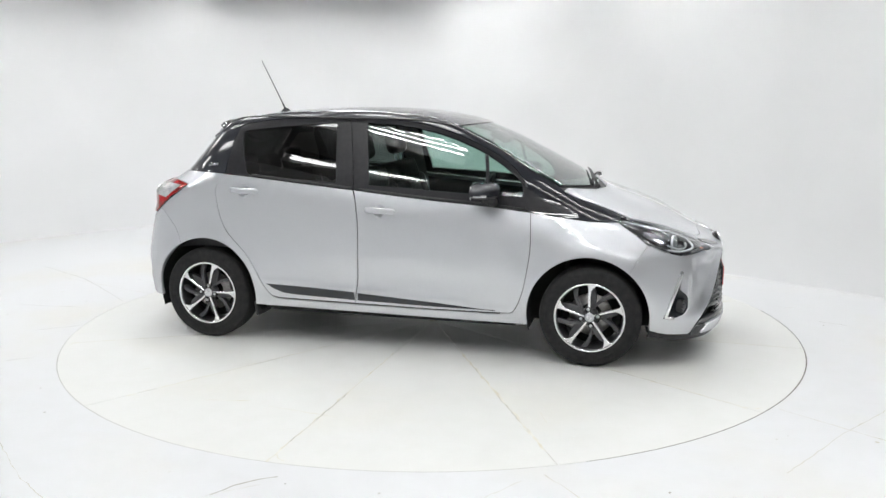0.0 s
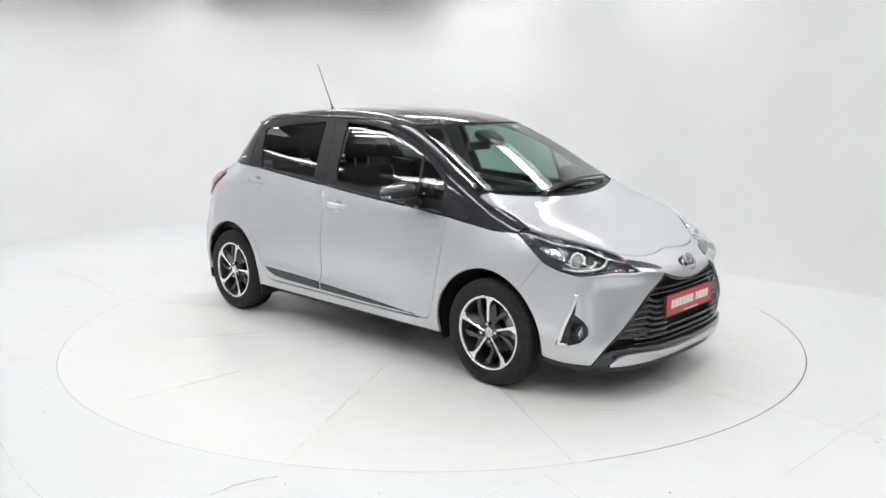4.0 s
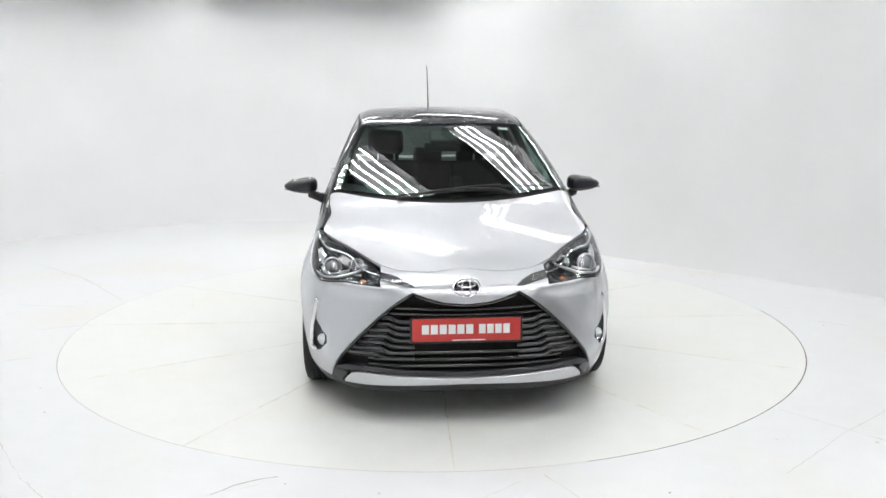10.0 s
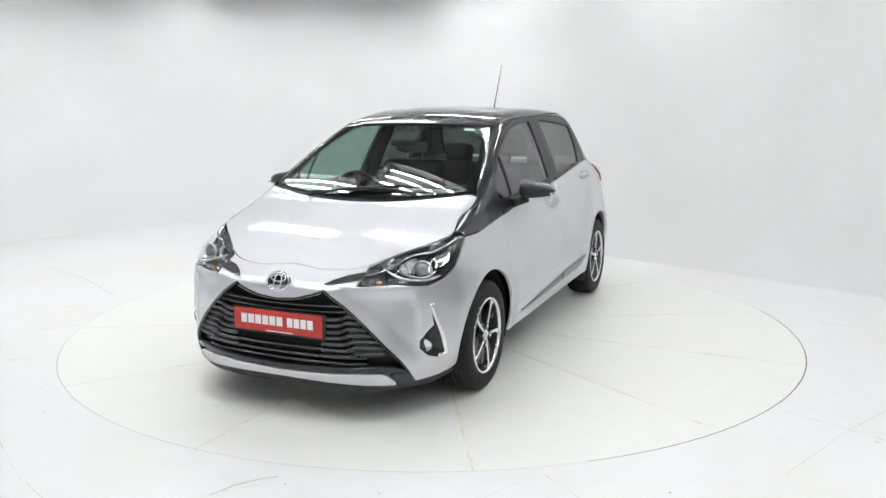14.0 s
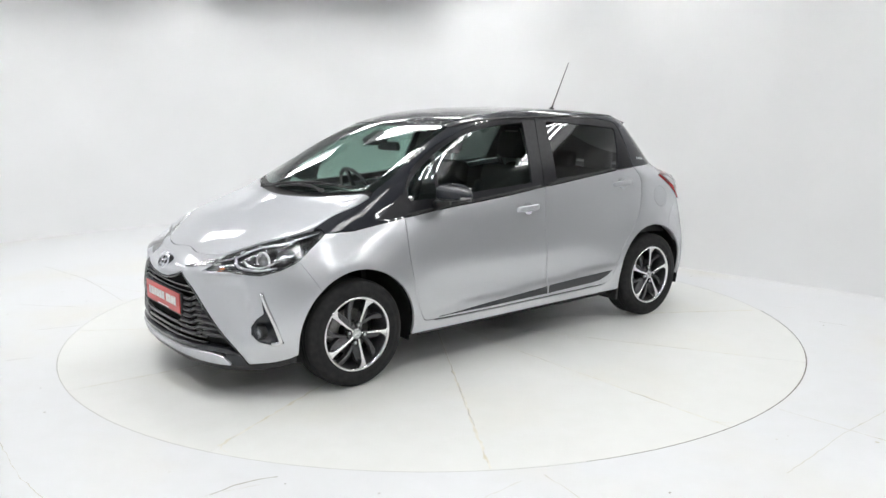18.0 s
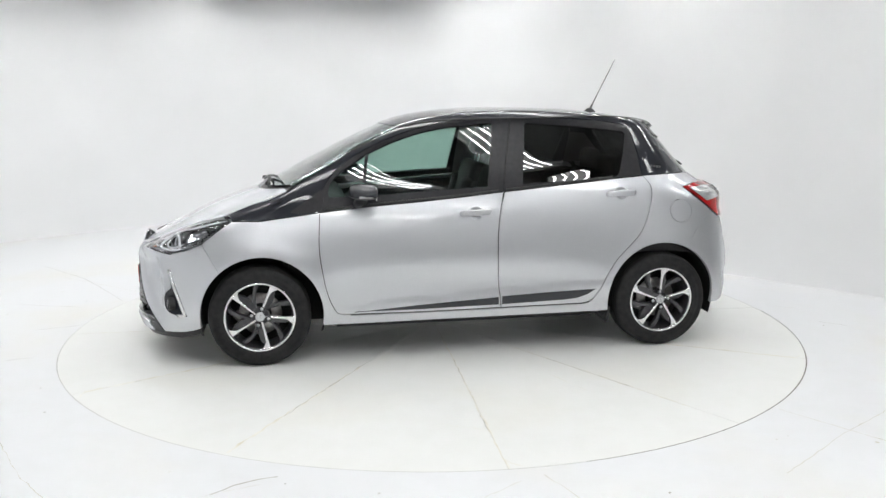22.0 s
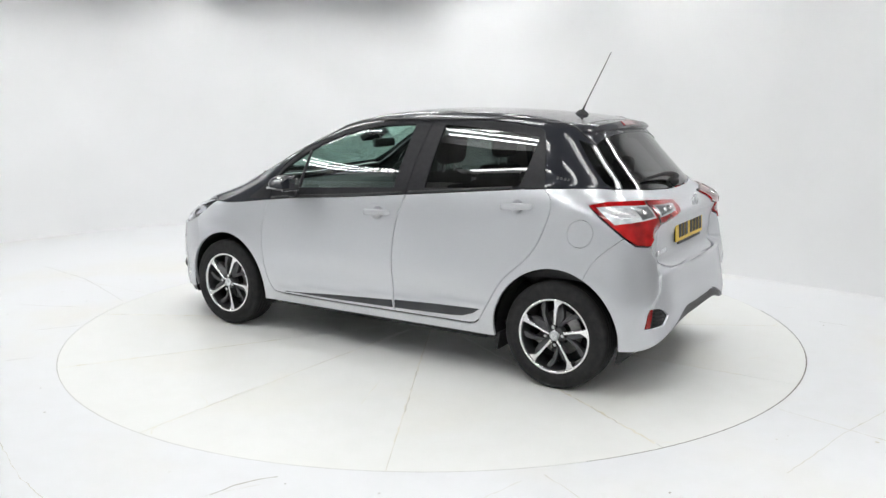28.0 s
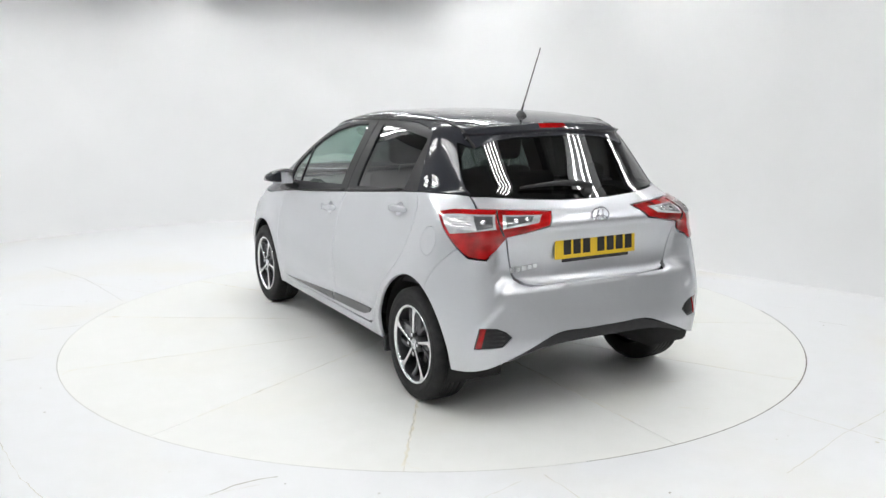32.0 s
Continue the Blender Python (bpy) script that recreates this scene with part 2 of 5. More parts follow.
def build_room():
    out = [U * u + V * v for u, v in room_outline()]
    mid = sum(out, Vector()) / len(out)
    n = len(out)
    cove = [(0.0, .0), (.006, .001), (.010, .004), (.012, .012)]
    normals = []
    for i in range(n):
        a, b = out[i - 1], out[(i + 1) % n]
        t = (b - a).normalized()
        k = Vector((t.y, -t.x, 0))
        normals.append(k if k.dot(mid - out[i]) > 0 else -k)
    # the curved sweep (left wall, bend, right wall) is one sheet of plasterboard
    seq = list(range(n - 3))
    rows = [(.012 - d, h) for d, h in cove] + [(0, .6), (0, HEIGHT)]
    for name, idx, coved, mat, label in (
            ("wall_backdrop", seq, True, WALL, "smooth white painted studio wall with a crisp foot"),
            ("unseen_wall_end", [n - 4, n - 3, n - 2], False, END_WALL, "unseen grey end wall, added to darken reflections on the car"),
            ("wall_rear", [n - 2, n - 1, 0], False, REAR_WALL, "plain pale wall closing the studio")):
        verts, faces = [], []
        prof = rows if coved else [(0, 0), (0, HEIGHT)]
        back = len(idx) * len(prof)
        for i in idx:
            verts += [out[i] + normals[i] * d + Vector((0, 0, h)) for d, h in prof]
        for i in idx:
            verts += [out[i] - normals[i] * .12 + Vector((0, 0, h)) for d, h in prof]
        m = len(prof)
        for j in range(len(idx) - 1):
            for k in range(m - 1):
                a, b = j * m + k, (j + 1) * m + k
                faces.append((a, a + 1, b + 1, b))
                faces.append((back + a, back + b, back + b + 1, back + a + 1))
        tagged(mesh_ob(name, verts, faces, mat, smooth=coved), label, "wall", kind="structure")
    grow = [p - k * .14 for p, k in zip(out, normals)]
    # the floor has a round hole for the turntable
    ring = [Vector((HOLE * math.cos(2 * math.pi * i / 180), HOLE * math.sin(2 * math.pi * i / 180), 0)) for i in range(180)]
    import_pts = [Vector((p.x, p.y)) for p in grow] + [Vector((p.x, p.y)) for p in ring]
    edges = [(i, (i + 1) % n) for i in range(n)] + [(n + i, n + (i + 1) % 180) for i in range(180)]
    vs, _, fs, _, _, _ = geometry.delaunay_2d_cdt(import_pts, edges, [], 1, 1e-6)
    fs = [f for f in fs if any(vs[i].length > HOLE + .01 for i in f)]
    verts = [(v.x, v.y, 0) for v in vs]
    faces = [tuple(f) for f in fs]
    base = len(verts)
    verts += [(p.x, p.y, 0) for p in ring] + [(p.x, p.y, -.004) for p in ring]
    faces += [(base + i, base + (i + 1) % 180, base + 180 + (i + 1) % 180, base + 180 + i) for i in range(180)]
    tagged(mesh_ob("floor", verts, faces, FLOOR), "white painted studio floor with scuffs and fine cracks", "floor", kind="structure")
    tagged(mesh_ob("floor_pit", [(-3, -3, -.004), (3, -3, -.004), (3, 3, -.004), (-3, 3, -.004)], [(0, 1, 2, 3)], GAP), "dark pit below the turntable", "floor", kind="structure")
    verts = [(p.x, p.y, h) for h in (HEIGHT, HEIGHT + .1) for p in grow]
    tagged(mesh_ob("ceiling", verts, [tuple(range(n))[::-1], tuple(range(n, 2 * n))], CEILING), "dark grey studio ceiling above the light banks", "ceiling", kind="structure")


def light_bank(u, v, tubes=4, length=1.5):
    """An open batten housing with parallel fluorescent tubes."""
    c = U * u + V * v
    turn = Matrix.Translation((c.x, c.y, LAMP_Z)) @ Matrix.Rotation(-math.pi / 4, 4, "Z")
    ob = empty("fluorescent_light_bank", turn)
    w = tubes * .092 + .04
    bm = bmesh.new()
    box(bm, pose(0, 0, .075), length + .1, w, .012)
    for s in (-1, 1):
        box(bm, pose(0, s * (w / 2 + .005), -.01), length + .1, .01, .19)
        box(bm, pose(s * (length / 2 + .055), 0, -.01), .01, w + .02, .19)
    part("housing", bm, FIXTURE, ob)
    for i in range(tubes):
        y = (i - (tubes - 1) / 2) * .092
        part("tube", rod([(-length / 2, y, .02), (length / 2, y, .02)], .010, 8), TUBE, ob, "glowing white fluorescent tube", True)
    for s in (-1, 1):
        part("suspension_wire", rod([(s * length * .4, 0, .08), (s * length * .4, 0, HEIGHT - LAMP_Z)], .003, 6), SATIN, ob)
    return tagged(ob, "dark fluorescent light bank with parallel glowing tubes", "ceiling light", "light banks over the turntable")


build_room()
LAMP_Z = 3.0
for u in (-4.4, -1.9, .3, 2.5, 4.7):
    for v in (-3.2, -2.0, -.65, .9, 2.3):
        if (u, v) not in ((-4.4, 2.3), (4.7, 2.3), (.3, -.65)):
            light_bank(u, v)
light_bank(-3.45, 1.72)
light_bank(-.15, -.32)


def build_turntable():
    """The round platform under the car: twelve painted wedges with fine joints, flush with the floor."""
    ob = empty("turntable")
    part("base_plate", lathe([(.001, -.0022), (R_DISC, -.0022), (R_DISC, -.0035)], 180, "z"), JOINT, ob, "stained plate below the joints")
    verts, n = [], 15
    for r in (0.03, .6, 1.2, 1.8, R_DISC):
        e = .0015 / r
        verts += [(r * math.cos(e + (math.pi / 6 - 2 * e) * i / n), r * math.sin(e + (math.pi / 6 - 2 * e) * i / n), 0) for i in range(n + 1)]
    m = n + 1
    faces = [(j * m + i, (j + 1) * m + i, (j + 1) * m + i + 1, j * m + i + 1) for j in range(4) for i in range(n)]
    k = len(verts)
    rim = [i for i in range(m)] + [j * m + n for j in range(1, 5)] + [4 * m + i for i in range(n - 1, -1, -1)] + [j * m for j in range(3, 0, -1)]
    verts += [(verts[i][0], verts[i][1], -.003) for i in rim]
    faces += [(rim[i], rim[(i + 1) % len(rim)], k + (i + 1) % len(rim), k + i) for i in range(len(rim))]
    first = mesh_ob("deck_plate", verts, faces, DECK, ob)
    for i in range(12):
        q = first if i == 0 else new("deck_plate", first.data)
        q.parent = ob
        q.matrix_basis = Matrix.Rotation(radians(-1.6 + 30 * i), 4, "Z")
    return tagged(ob, "round white turntable flush with the studio floor", "turntable")


turntable = build_turntable()


def mark(name, pts, width, mat, wobble, seed, z=.0012, parent=None, thin=.15):
    """A ragged thin mark on the floor along a line, broken here and there."""
    rnd = random.Random(seed)
    bm = bmesh.new()
    line = []
    for (x0, y0), (x1, y1) in zip(pts, pts[1:]):
        k = max(2, int(math.hypot(x1 - x0, y1 - y0) / .035))
        line += [(x0 + (x1 - x0) * i / k, y0 + (y1 - y0) * i / k) for i in range(k)]
    line.append(pts[-1])
    last = None
    for i, (x, y) in enumerate(line):
        a, b = line[max(i - 1, 0)], line[min(i + 1, len(line) - 1)]
        d = Vector((b[0] - a[0], b[1] - a[1])).normalized()
        o = rnd.uniform(-wobble, wobble)
        w = width * rnd.uniform(thin, 1)
        c = Vector((x - d.y * o, y + d.x * o))
        pair = (bm.verts.new((c.x - d.y * w / 2, c.y + d.x * w / 2, z)), bm.verts.new((c.x + d.y * w / 2, c.y - d.x * w / 2, z)))
        if last:
            bm.faces.new((last[0], pair[0], pair[1], last[1]))
        last = pair
    return part(name, bm, mat, parent)


def floor_marks():
    home = bpy.data.objects["floor"]
    for i, (pts, w, mat, wob) in enumerate((
            ([(1.765, -1.765), (2.1, -2.17), (2.6, -2.7)], .006, SCUFF, .003), ([(2.3, -1.8), (1.94, -2.09), (1.5, -2.5)], .006, SCUFF, .004),
            ([(-3.7, 2.0), (-3.09, 1.44), (-2.47, .64)], .006, CRACK, .004), ([(-3.3, 1.5), (-2.29, .83)], .004, SCUFF, .003),
            ([(-2.75, -.22), (-2.49, -.11)], .008, CRACK, .003), ([(-2.02, -2.12), (-1.76, -2.47), (-1.56, -2.68)], .004, SCUFF, .004),
            ([(-.90, -2.66), (-.83, -2.58), (-.75, -2.53), (-.66, -2.50)], .010, CRACK, .005), ([(-.97, -2.70), (-.86, -2.63), (-.72, -2.57)], .005, SCUFF, .004),
            ([(.47, -2.50), (.59, -2.72)], .006, SCUFF, .004), ([(.36, -2.56), (.20, -2.70)], .005, SCUFF, .004), ([(-3.2, .5), (-2.7, .42)], .006, CRACK, .003),
            ([(2.75, -.1), (2.9, -.2)], .006, CRACK, .003), ([(2.62, .35), (2.75, .3)], .005, SCUFF, .003), ([(-2.6, -.9), (-2.45, -.82)], .006, CRACK, .003))):
        mark("floor_scratch", pts, w, mat, wob, i, parent=home)
    for k, (a0, a1, w, mat) in enumerate(((-74, -40, .007, SEAM), (-40, -18, .009, SEAM), (-18, 5, .007, SEAM), (5, 26, .003, SCUFF), (-170, -80, .003, CRACK), (150, 190, .0025, SCUFF))):
        mark("rim_dirt", [(2.4650 * math.cos(radians(a)), 2.4650 * math.sin(radians(a))) for a in np.linspace(a0, a1, 40)], w, mat, .0004, 200 + k, .0009, home, .6)
    rnd = random.Random(5)
    for i in range(46):
        a, r = rnd.uniform(0, 2 * math.pi), rnd.uniform(2.55, 3.2)
        x, y = r * math.cos(a), r * math.sin(a)
        if y < -1.2 or abs(x) > 2.2:
            bm = bmesh.new()
            s = rnd.uniform(.004, .013)
            bm.faces.new([bm.verts.new((x + s * rnd.uniform(.4, 1) * math.cos(t), y + s * rnd.uniform(.4, 1) * math.sin(t), .001)) for t in (0, .9, 1.8, 2.7, 3.6, 4.5, 5.4)])
            part("floor_fleck", bm, CRACK if i % 3 else SCUFF, home)
    for i in range(12):
        a = radians(-1.6 + 30 * i)
        w = .020 if i in (1, 2, 5, 10) else .010
        r0, r1 = rnd.uniform(.5, 1.3), rnd.uniform(2.1, 2.47)
        mark("joint_stain", [(r0 * math.cos(a), r0 * math.sin(a)), (r1 * math.cos(a), r1 * math.sin(a))], w, STAIN, .006, 40 + i, .0007, turntable)
        for k in range(2):
            q0 = rnd.uniform(.9, 1.9)
            q1, b = q0 + rnd.uniform(.2, .55), a + rnd.uniform(-.004, .004)
            mark("joint_crack", [(q0 * math.cos(b), q0 * math.sin(b)), (min(q1, 2.44) * math.cos(b), min(q1, 2.44) * math.sin(b))], .005, CRACK, .007, 120 + 2 * i + k, .0010, turntable)
        if i % 2:
            mark("joint_crack", [(2.36 * math.cos(a), 2.36 * math.sin(a)), (2.42 * math.cos(a + .012), 2.42 * math.sin(a + .012)), (2.44 * math.cos(a + .03), 2.44 * math.sin(a + .03))], .008, STAIN, .006, 160 + i, .0011, turntable)
    for i in range(16):
        a, r = rnd.uniform(0, 2 * math.pi), rnd.uniform(.9, 2.4)
        b, n = rnd.uniform(0, math.pi), rnd.uniform(.05, .45)
        x, y = r * math.cos(a), r * math.sin(a)
        pts = [(x, y), (x + n * math.cos(b), y + n * math.sin(b))]
        if math.hypot(*pts[1]) < 2.45:
            mark("deck_scuff", pts, rnd.uniform(.003, .008), STAIN, .004, 80 + i, .0008, turntable)


floor_marks()
# ---- the car's outer skin: one implicit solid from a few profile curves ----
def spline(pts):
    """A natural cubic curve through short control points, as a function of arrays."""
    k, v = (np.array(a, float) for a in zip(*sorted(pts)))
    n, h = len(k), np.diff(k)
    A, b = np.zeros((n, n)), np.zeros(n)
    A[0, 0] = A[-1, -1] = 1
    for i in range(1, n - 1):
        A[i, i - 1:i + 2] = h[i - 1], 2 * (h[i - 1] + h[i]), h[i]
        b[i] = 6 * ((v[i + 1] - v[i]) / h[i] - (v[i] - v[i - 1]) / h[i - 1])
    M = np.linalg.solve(A, b)

    def value(t):
        t = np.clip(t, k[0], k[-1])
        i = np.clip(np.searchsorted(k, t, side="right") - 1, 0, n - 2)
        a, c, g = k[i + 1] - t, t - k[i], h[i]
        return (M[i] * a**3 + M[i + 1] * c**3) / (6 * g) + (v[i] / g - M[i] * g / 6) * a + (v[i + 1] / g - M[i + 1] * g / 6) * c
    return value


def sstep(a, b, t):
    u = np.clip((t - a) / (b - a), 0, 1)
    return u * u * (3 - 2 * u)


def bump(t, c, w):
    return np.exp(-((t - c) / w) ** 2)


hood_line = spline([(2.1, 0.652), (1.95, 0.697), (1.84, 0.752), (1.74, 0.807), (1.56, 0.888), (1.4, 0.945), (1.27, 0.994), (1.1, 1.052), (.9, 1.115)])
glass_z = lambda x: 1.244 - .4935 * (x - .8) - .065 * (x - .8) ** 2
roof_line = spline([(x, glass_z(x)) for x in (2.2, 1.8, 1.4, 1.2, 1.0, .9, .8, .7, .6, .52, .46)] + [(.36, 1.441), (0.2, 1.476), (-0.2, 1.51), (-0.62, 1.505), (-1.03, 1.473), (-1.3, 1.427), (-1.6, 1.383)])


def top_line(x):
    """Height of the upper surface along the middle: bonnet, then windscreen and roof."""
    return np.maximum(roof_line(x), np.where(x > .95, hood_line(x), 0))


belt = spline([(1.42, .855), (1.2, .868), (.89, .905), (.31, .962), (-.24, 1.01), (-.95, 1.078), (-1.44, 1.105), (-1.7, 1.11)])
section = spline([(0.1, 0.774), (0.2, 0.799), (0.3, 0.818), (0.42, 0.834), (0.55, 0.837), (0.68, 0.83), (0.8, 0.813), (0.9, 0.792), (0.97, 0.771), (1.02, 0.753), (1.1, 0.7245), (1.2, 0.681), (1.33, 0.619), (1.42, 0.573), (1.52, 0.518)])
nose_line = spline([(0.08, 1.931), (0.15, 2.002), (0.22, 2.035), (0.33, 2.049), (0.5, 2.032), (0.6, 2.023), (0.68, 2.021), (0.78, 1.983), (0.9, 1.903), (1.6, 1.501)])
tail_line = spline([(0.1, -1.745), (0.2, -1.796), (0.3, -1.813), (0.45, -1.821), (0.6, -1.808), (0.7, -1.788), (0.8, -1.768), (0.9, -1.752), (0.985, -1.739), (1.02, -1.682), (1.08, -1.617), (1.2, -1.503), (1.3, -1.412), (1.4, -1.327), (1.6, -1.172)])
taper = spline([(2.2, 0.991), (1.3, 1.002), (0.6, 1.002), (0, 0.993), (-0.6, 0.967), (-1.2, 0.956), (-1.6, 0.968), (-1.9, 0.955)])
X0F, X0R = 1.15, -1.0


def smax(a, b, r):
    h = np.maximum(r - np.abs(a - b), 0) / r
    return np.maximum(a, b) + h * h * r / 4


def scoop(y, z):
    """Depth of the dished bumper corner between the grille flange and the fog-lamp ridge."""
    rim, mouth = .70 - .03 * sstep(.45, .64, z), .36 + (.59 - z) * 1.0
    return .036 * sstep(rim + .012, rim - .03, y) * sstep(mouth - .03, mouth + .11, y) * sstep(.26, .36, z) * sstep(.685, .62, z)


def hollow(y, z):
    """Depth of the rear bumper's middle inside its corner folds, and of the tailgate's dish round the plate."""
    fold = .61 + .10 * np.minimum((np.minimum(z - .66, 0) / .18) ** 2, 1.4)
    gate = .078 * sstep(.645, .70, z) * (1 - sstep(.72, .97, z))
    bumper = .028 * sstep(.36, .56, z) * (1 - sstep(.645, .69, z))
    return np.maximum(gate, bumper) * sstep(fold + .025, fold - .035, y)


def skin(x, y, z):
    """Below zero inside the car's skin, about metres outside."""
    y = np.abs(y)
    zz = z - (belt(x) - 1.0) * sstep(.45, .88, z) * (1 - .35 * sstep(1.0, 1.6, z))
    w = section(zz) * (1 + (taper(x) - 1) * sstep(.5, 1.0, z) * 1.0)
    green = sstep(1.0, 1.25, zz)
    w = w - green * (-0.004 * sstep(.2, 1.0, x) + -0.009 * sstep(-.4, -1.5, x))
    w = w - .012 * bump(z, .47, .09) * sstep(1.05, .35, x) * sstep(-1.0, -.3, x)
    fold = .365 - .062 * (x - .05)
    w = w + .009 * sstep(fold + .035, fold - .005, z) * sstep(.86, .62, x) * sstep(-1.0, -.82, x)
    for cx in (1.255, -1.255):
        r = np.hypot(x - cx, z - .30)
        w = w + .014 * bump(r, .36, .09) * sstep(.1, .3, z)
    af, ar = nose_line(z) - scoop(y, z) + .016 * bump(y, 0, .17) * bump(z, .69, .05) - X0F, tail_line(z) + hollow(y, z) - X0R
    n = np.where(x > 0, 3.03, 5.6 - 2.6 * sstep(.9, 1.12, z))
    u = np.where(x > 0, np.maximum(x - X0F, 0) / af, np.maximum(X0R - x, 0) / -ar)
    side = ((y / w) ** n + u ** n) ** (1 / n) - 1
    side = side * (w + (.9 - w) * u)
    ky = 0.139 + 0.071 * sstep(.3, .9, x) - 0.055 * sstep(1.2, 1.7, x)
    top = z - top_line(x + ky * y * y) + 0.079 * y * y * sstep(.7, .2, x)
    top = top * np.where(x > .3, .87, 1.0)
    return smax(side, top, .08 - .025 * sstep(1.2, 1.6, x) - .06 * sstep(-1.2, -1.45, x))


def normal(p, d=.002):
    x, y, z = p.T
    g = np.stack([skin(x + d, y, z) - skin(x - d, y, z), skin(x, y + d, z) - skin(x, y - d, z), skin(x, y, z + d) - skin(x, y, z - d)], 1)
    return g / np.maximum(np.linalg.norm(g, axis=1)[:, None], 1e-9)


def cast(o, d, far=2.4, steps=70):
    """First crossing of the skin along rays from o in direction d."""
    lo, hi = np.zeros(len(o)), np.full(len(o), far)
    done = np.zeros(len(o), bool)
    for s in np.linspace(0, far, steps):
        q = o + d * s
        inside = (skin(*q.T) < 0) & ~done
        hi[inside], lo[inside] = s, max(s - far / (steps - 1), 0)
        done |= inside
    for _ in range(18):
        m = (lo + hi) / 2
        inn = skin(*(o + d * m[:, None]).T) < 0
        hi, lo = np.where(inn, m, hi), np.where(inn, lo, m)
    return o + d * hi[:, None]


def onto(kind, uv):
    """Points on the skin from plan coordinates: side (x, z), top (x, y), front and rear (degrees round the end, z)."""
    uv = np.atleast_2d(np.array(uv, float))
    a, b = uv.T
    zero, one = np.zeros(len(a)), np.ones(len(a))
    if kind in ("left", "right"):
        s = 1 if kind == "left" else -1
        return cast(np.stack([a, 1.15 * s * one, b], 1), np.stack([zero, -s * one, zero], 1), 1.15)
    if kind == "top":
        return cast(np.stack([a, b, 1.75 * one], 1), np.stack([zero, zero, -one], 1), 1.75)
    r = np.radians(a)
    if kind == "front":
        d = np.stack([np.cos(r), np.sin(r), zero], 1)
        o = np.stack([1.0 * one, zero, b], 1)
    else:
        d = np.stack([-np.cos(r), np.sin(r), zero], 1)
        o = np.stack([-1.0 * one, zero, b], 1)
    return cast(o + d * 1.5, -d, 1.5)


def across(kind, line, other):
    """A line drawn in one plan, in the coordinates of another."""
    p = onto(kind, line)
    if other in ("left", "right"):
        return [(float(q[0]), float(q[2])) for q in p]
    if other == "top":
        return [(float(q[0]), float(q[1])) for q in p]
    s = 1 if other == "front" else -1
    return [(float(np.degrees(np.arctan2(q[1], s * q[0] - 1.0))), float(q[2])) for q in p]


# ---- panels: outlines on the skin, meshed and given an edge ----
def closed(pts, step=.02):
    """A closed outline sampled evenly; corners stay as given."""
    out = []
    n = len(pts)
    for i in range(n):
        a, b = np.array(pts[i], float), np.array(pts[(i + 1) % n], float)
        k = max(1, int(np.ceil(np.linalg.norm(b - a) / step)))
        out += [a + (b - a) * j / k for j in range(k)]
    return np.array(out)


def smooth_line(pts, n=24):
    """A rounded open line through a few points."""
    p = np.array(pts, float)
    s = np.r_[0, np.cumsum(np.linalg.norm(np.diff(p, axis=0), axis=1))]
    t = np.linspace(0, s[-1], n)
    return [(float(a), float(b)) for a, b in zip(spline(list(zip(s, p[:, 0])))(t), spline(list(zip(s, p[:, 1])))(t))]


def arc(cx, cz, r, a0, a1, n=22):
    return [(cx + r * math.cos(radians(a0 + (a1 - a0) * i / n)), cz + r * math.sin(radians(a0 + (a1 - a0) * i / n))) for i in range(n + 1)]


def inside(poly, q):
    x, y = q[:, 0], q[:, 1]
    r = np.zeros(len(q), bool)
    a, b = poly, np.roll(poly, -1, 0)
    for (x0, y0), (x1, y1) in zip(a, b):
        c = ((y0 > y) != (y1 > y)) & (x < (x1 - x0) * (y - y0) / (y1 - y0 + 1e-12) + x0)
        r ^= c
    return r


def shrink(poly, g):
    """The outline moved inwards by g."""
    d = np.roll(poly, -1, 0) - np.roll(poly, 1, 0)
    nrm = np.stack([-d[:, 1], d[:, 0]], 1) / np.maximum(np.linalg.norm(d, axis=1)[:, None], 1e-9)
    area = np.sum(poly[:, 0] * np.roll(poly[:, 1], -1) - np.roll(poly[:, 0], -1) * poly[:, 1])
    return poly + nrm * g * (1 if area > 0 else -1)


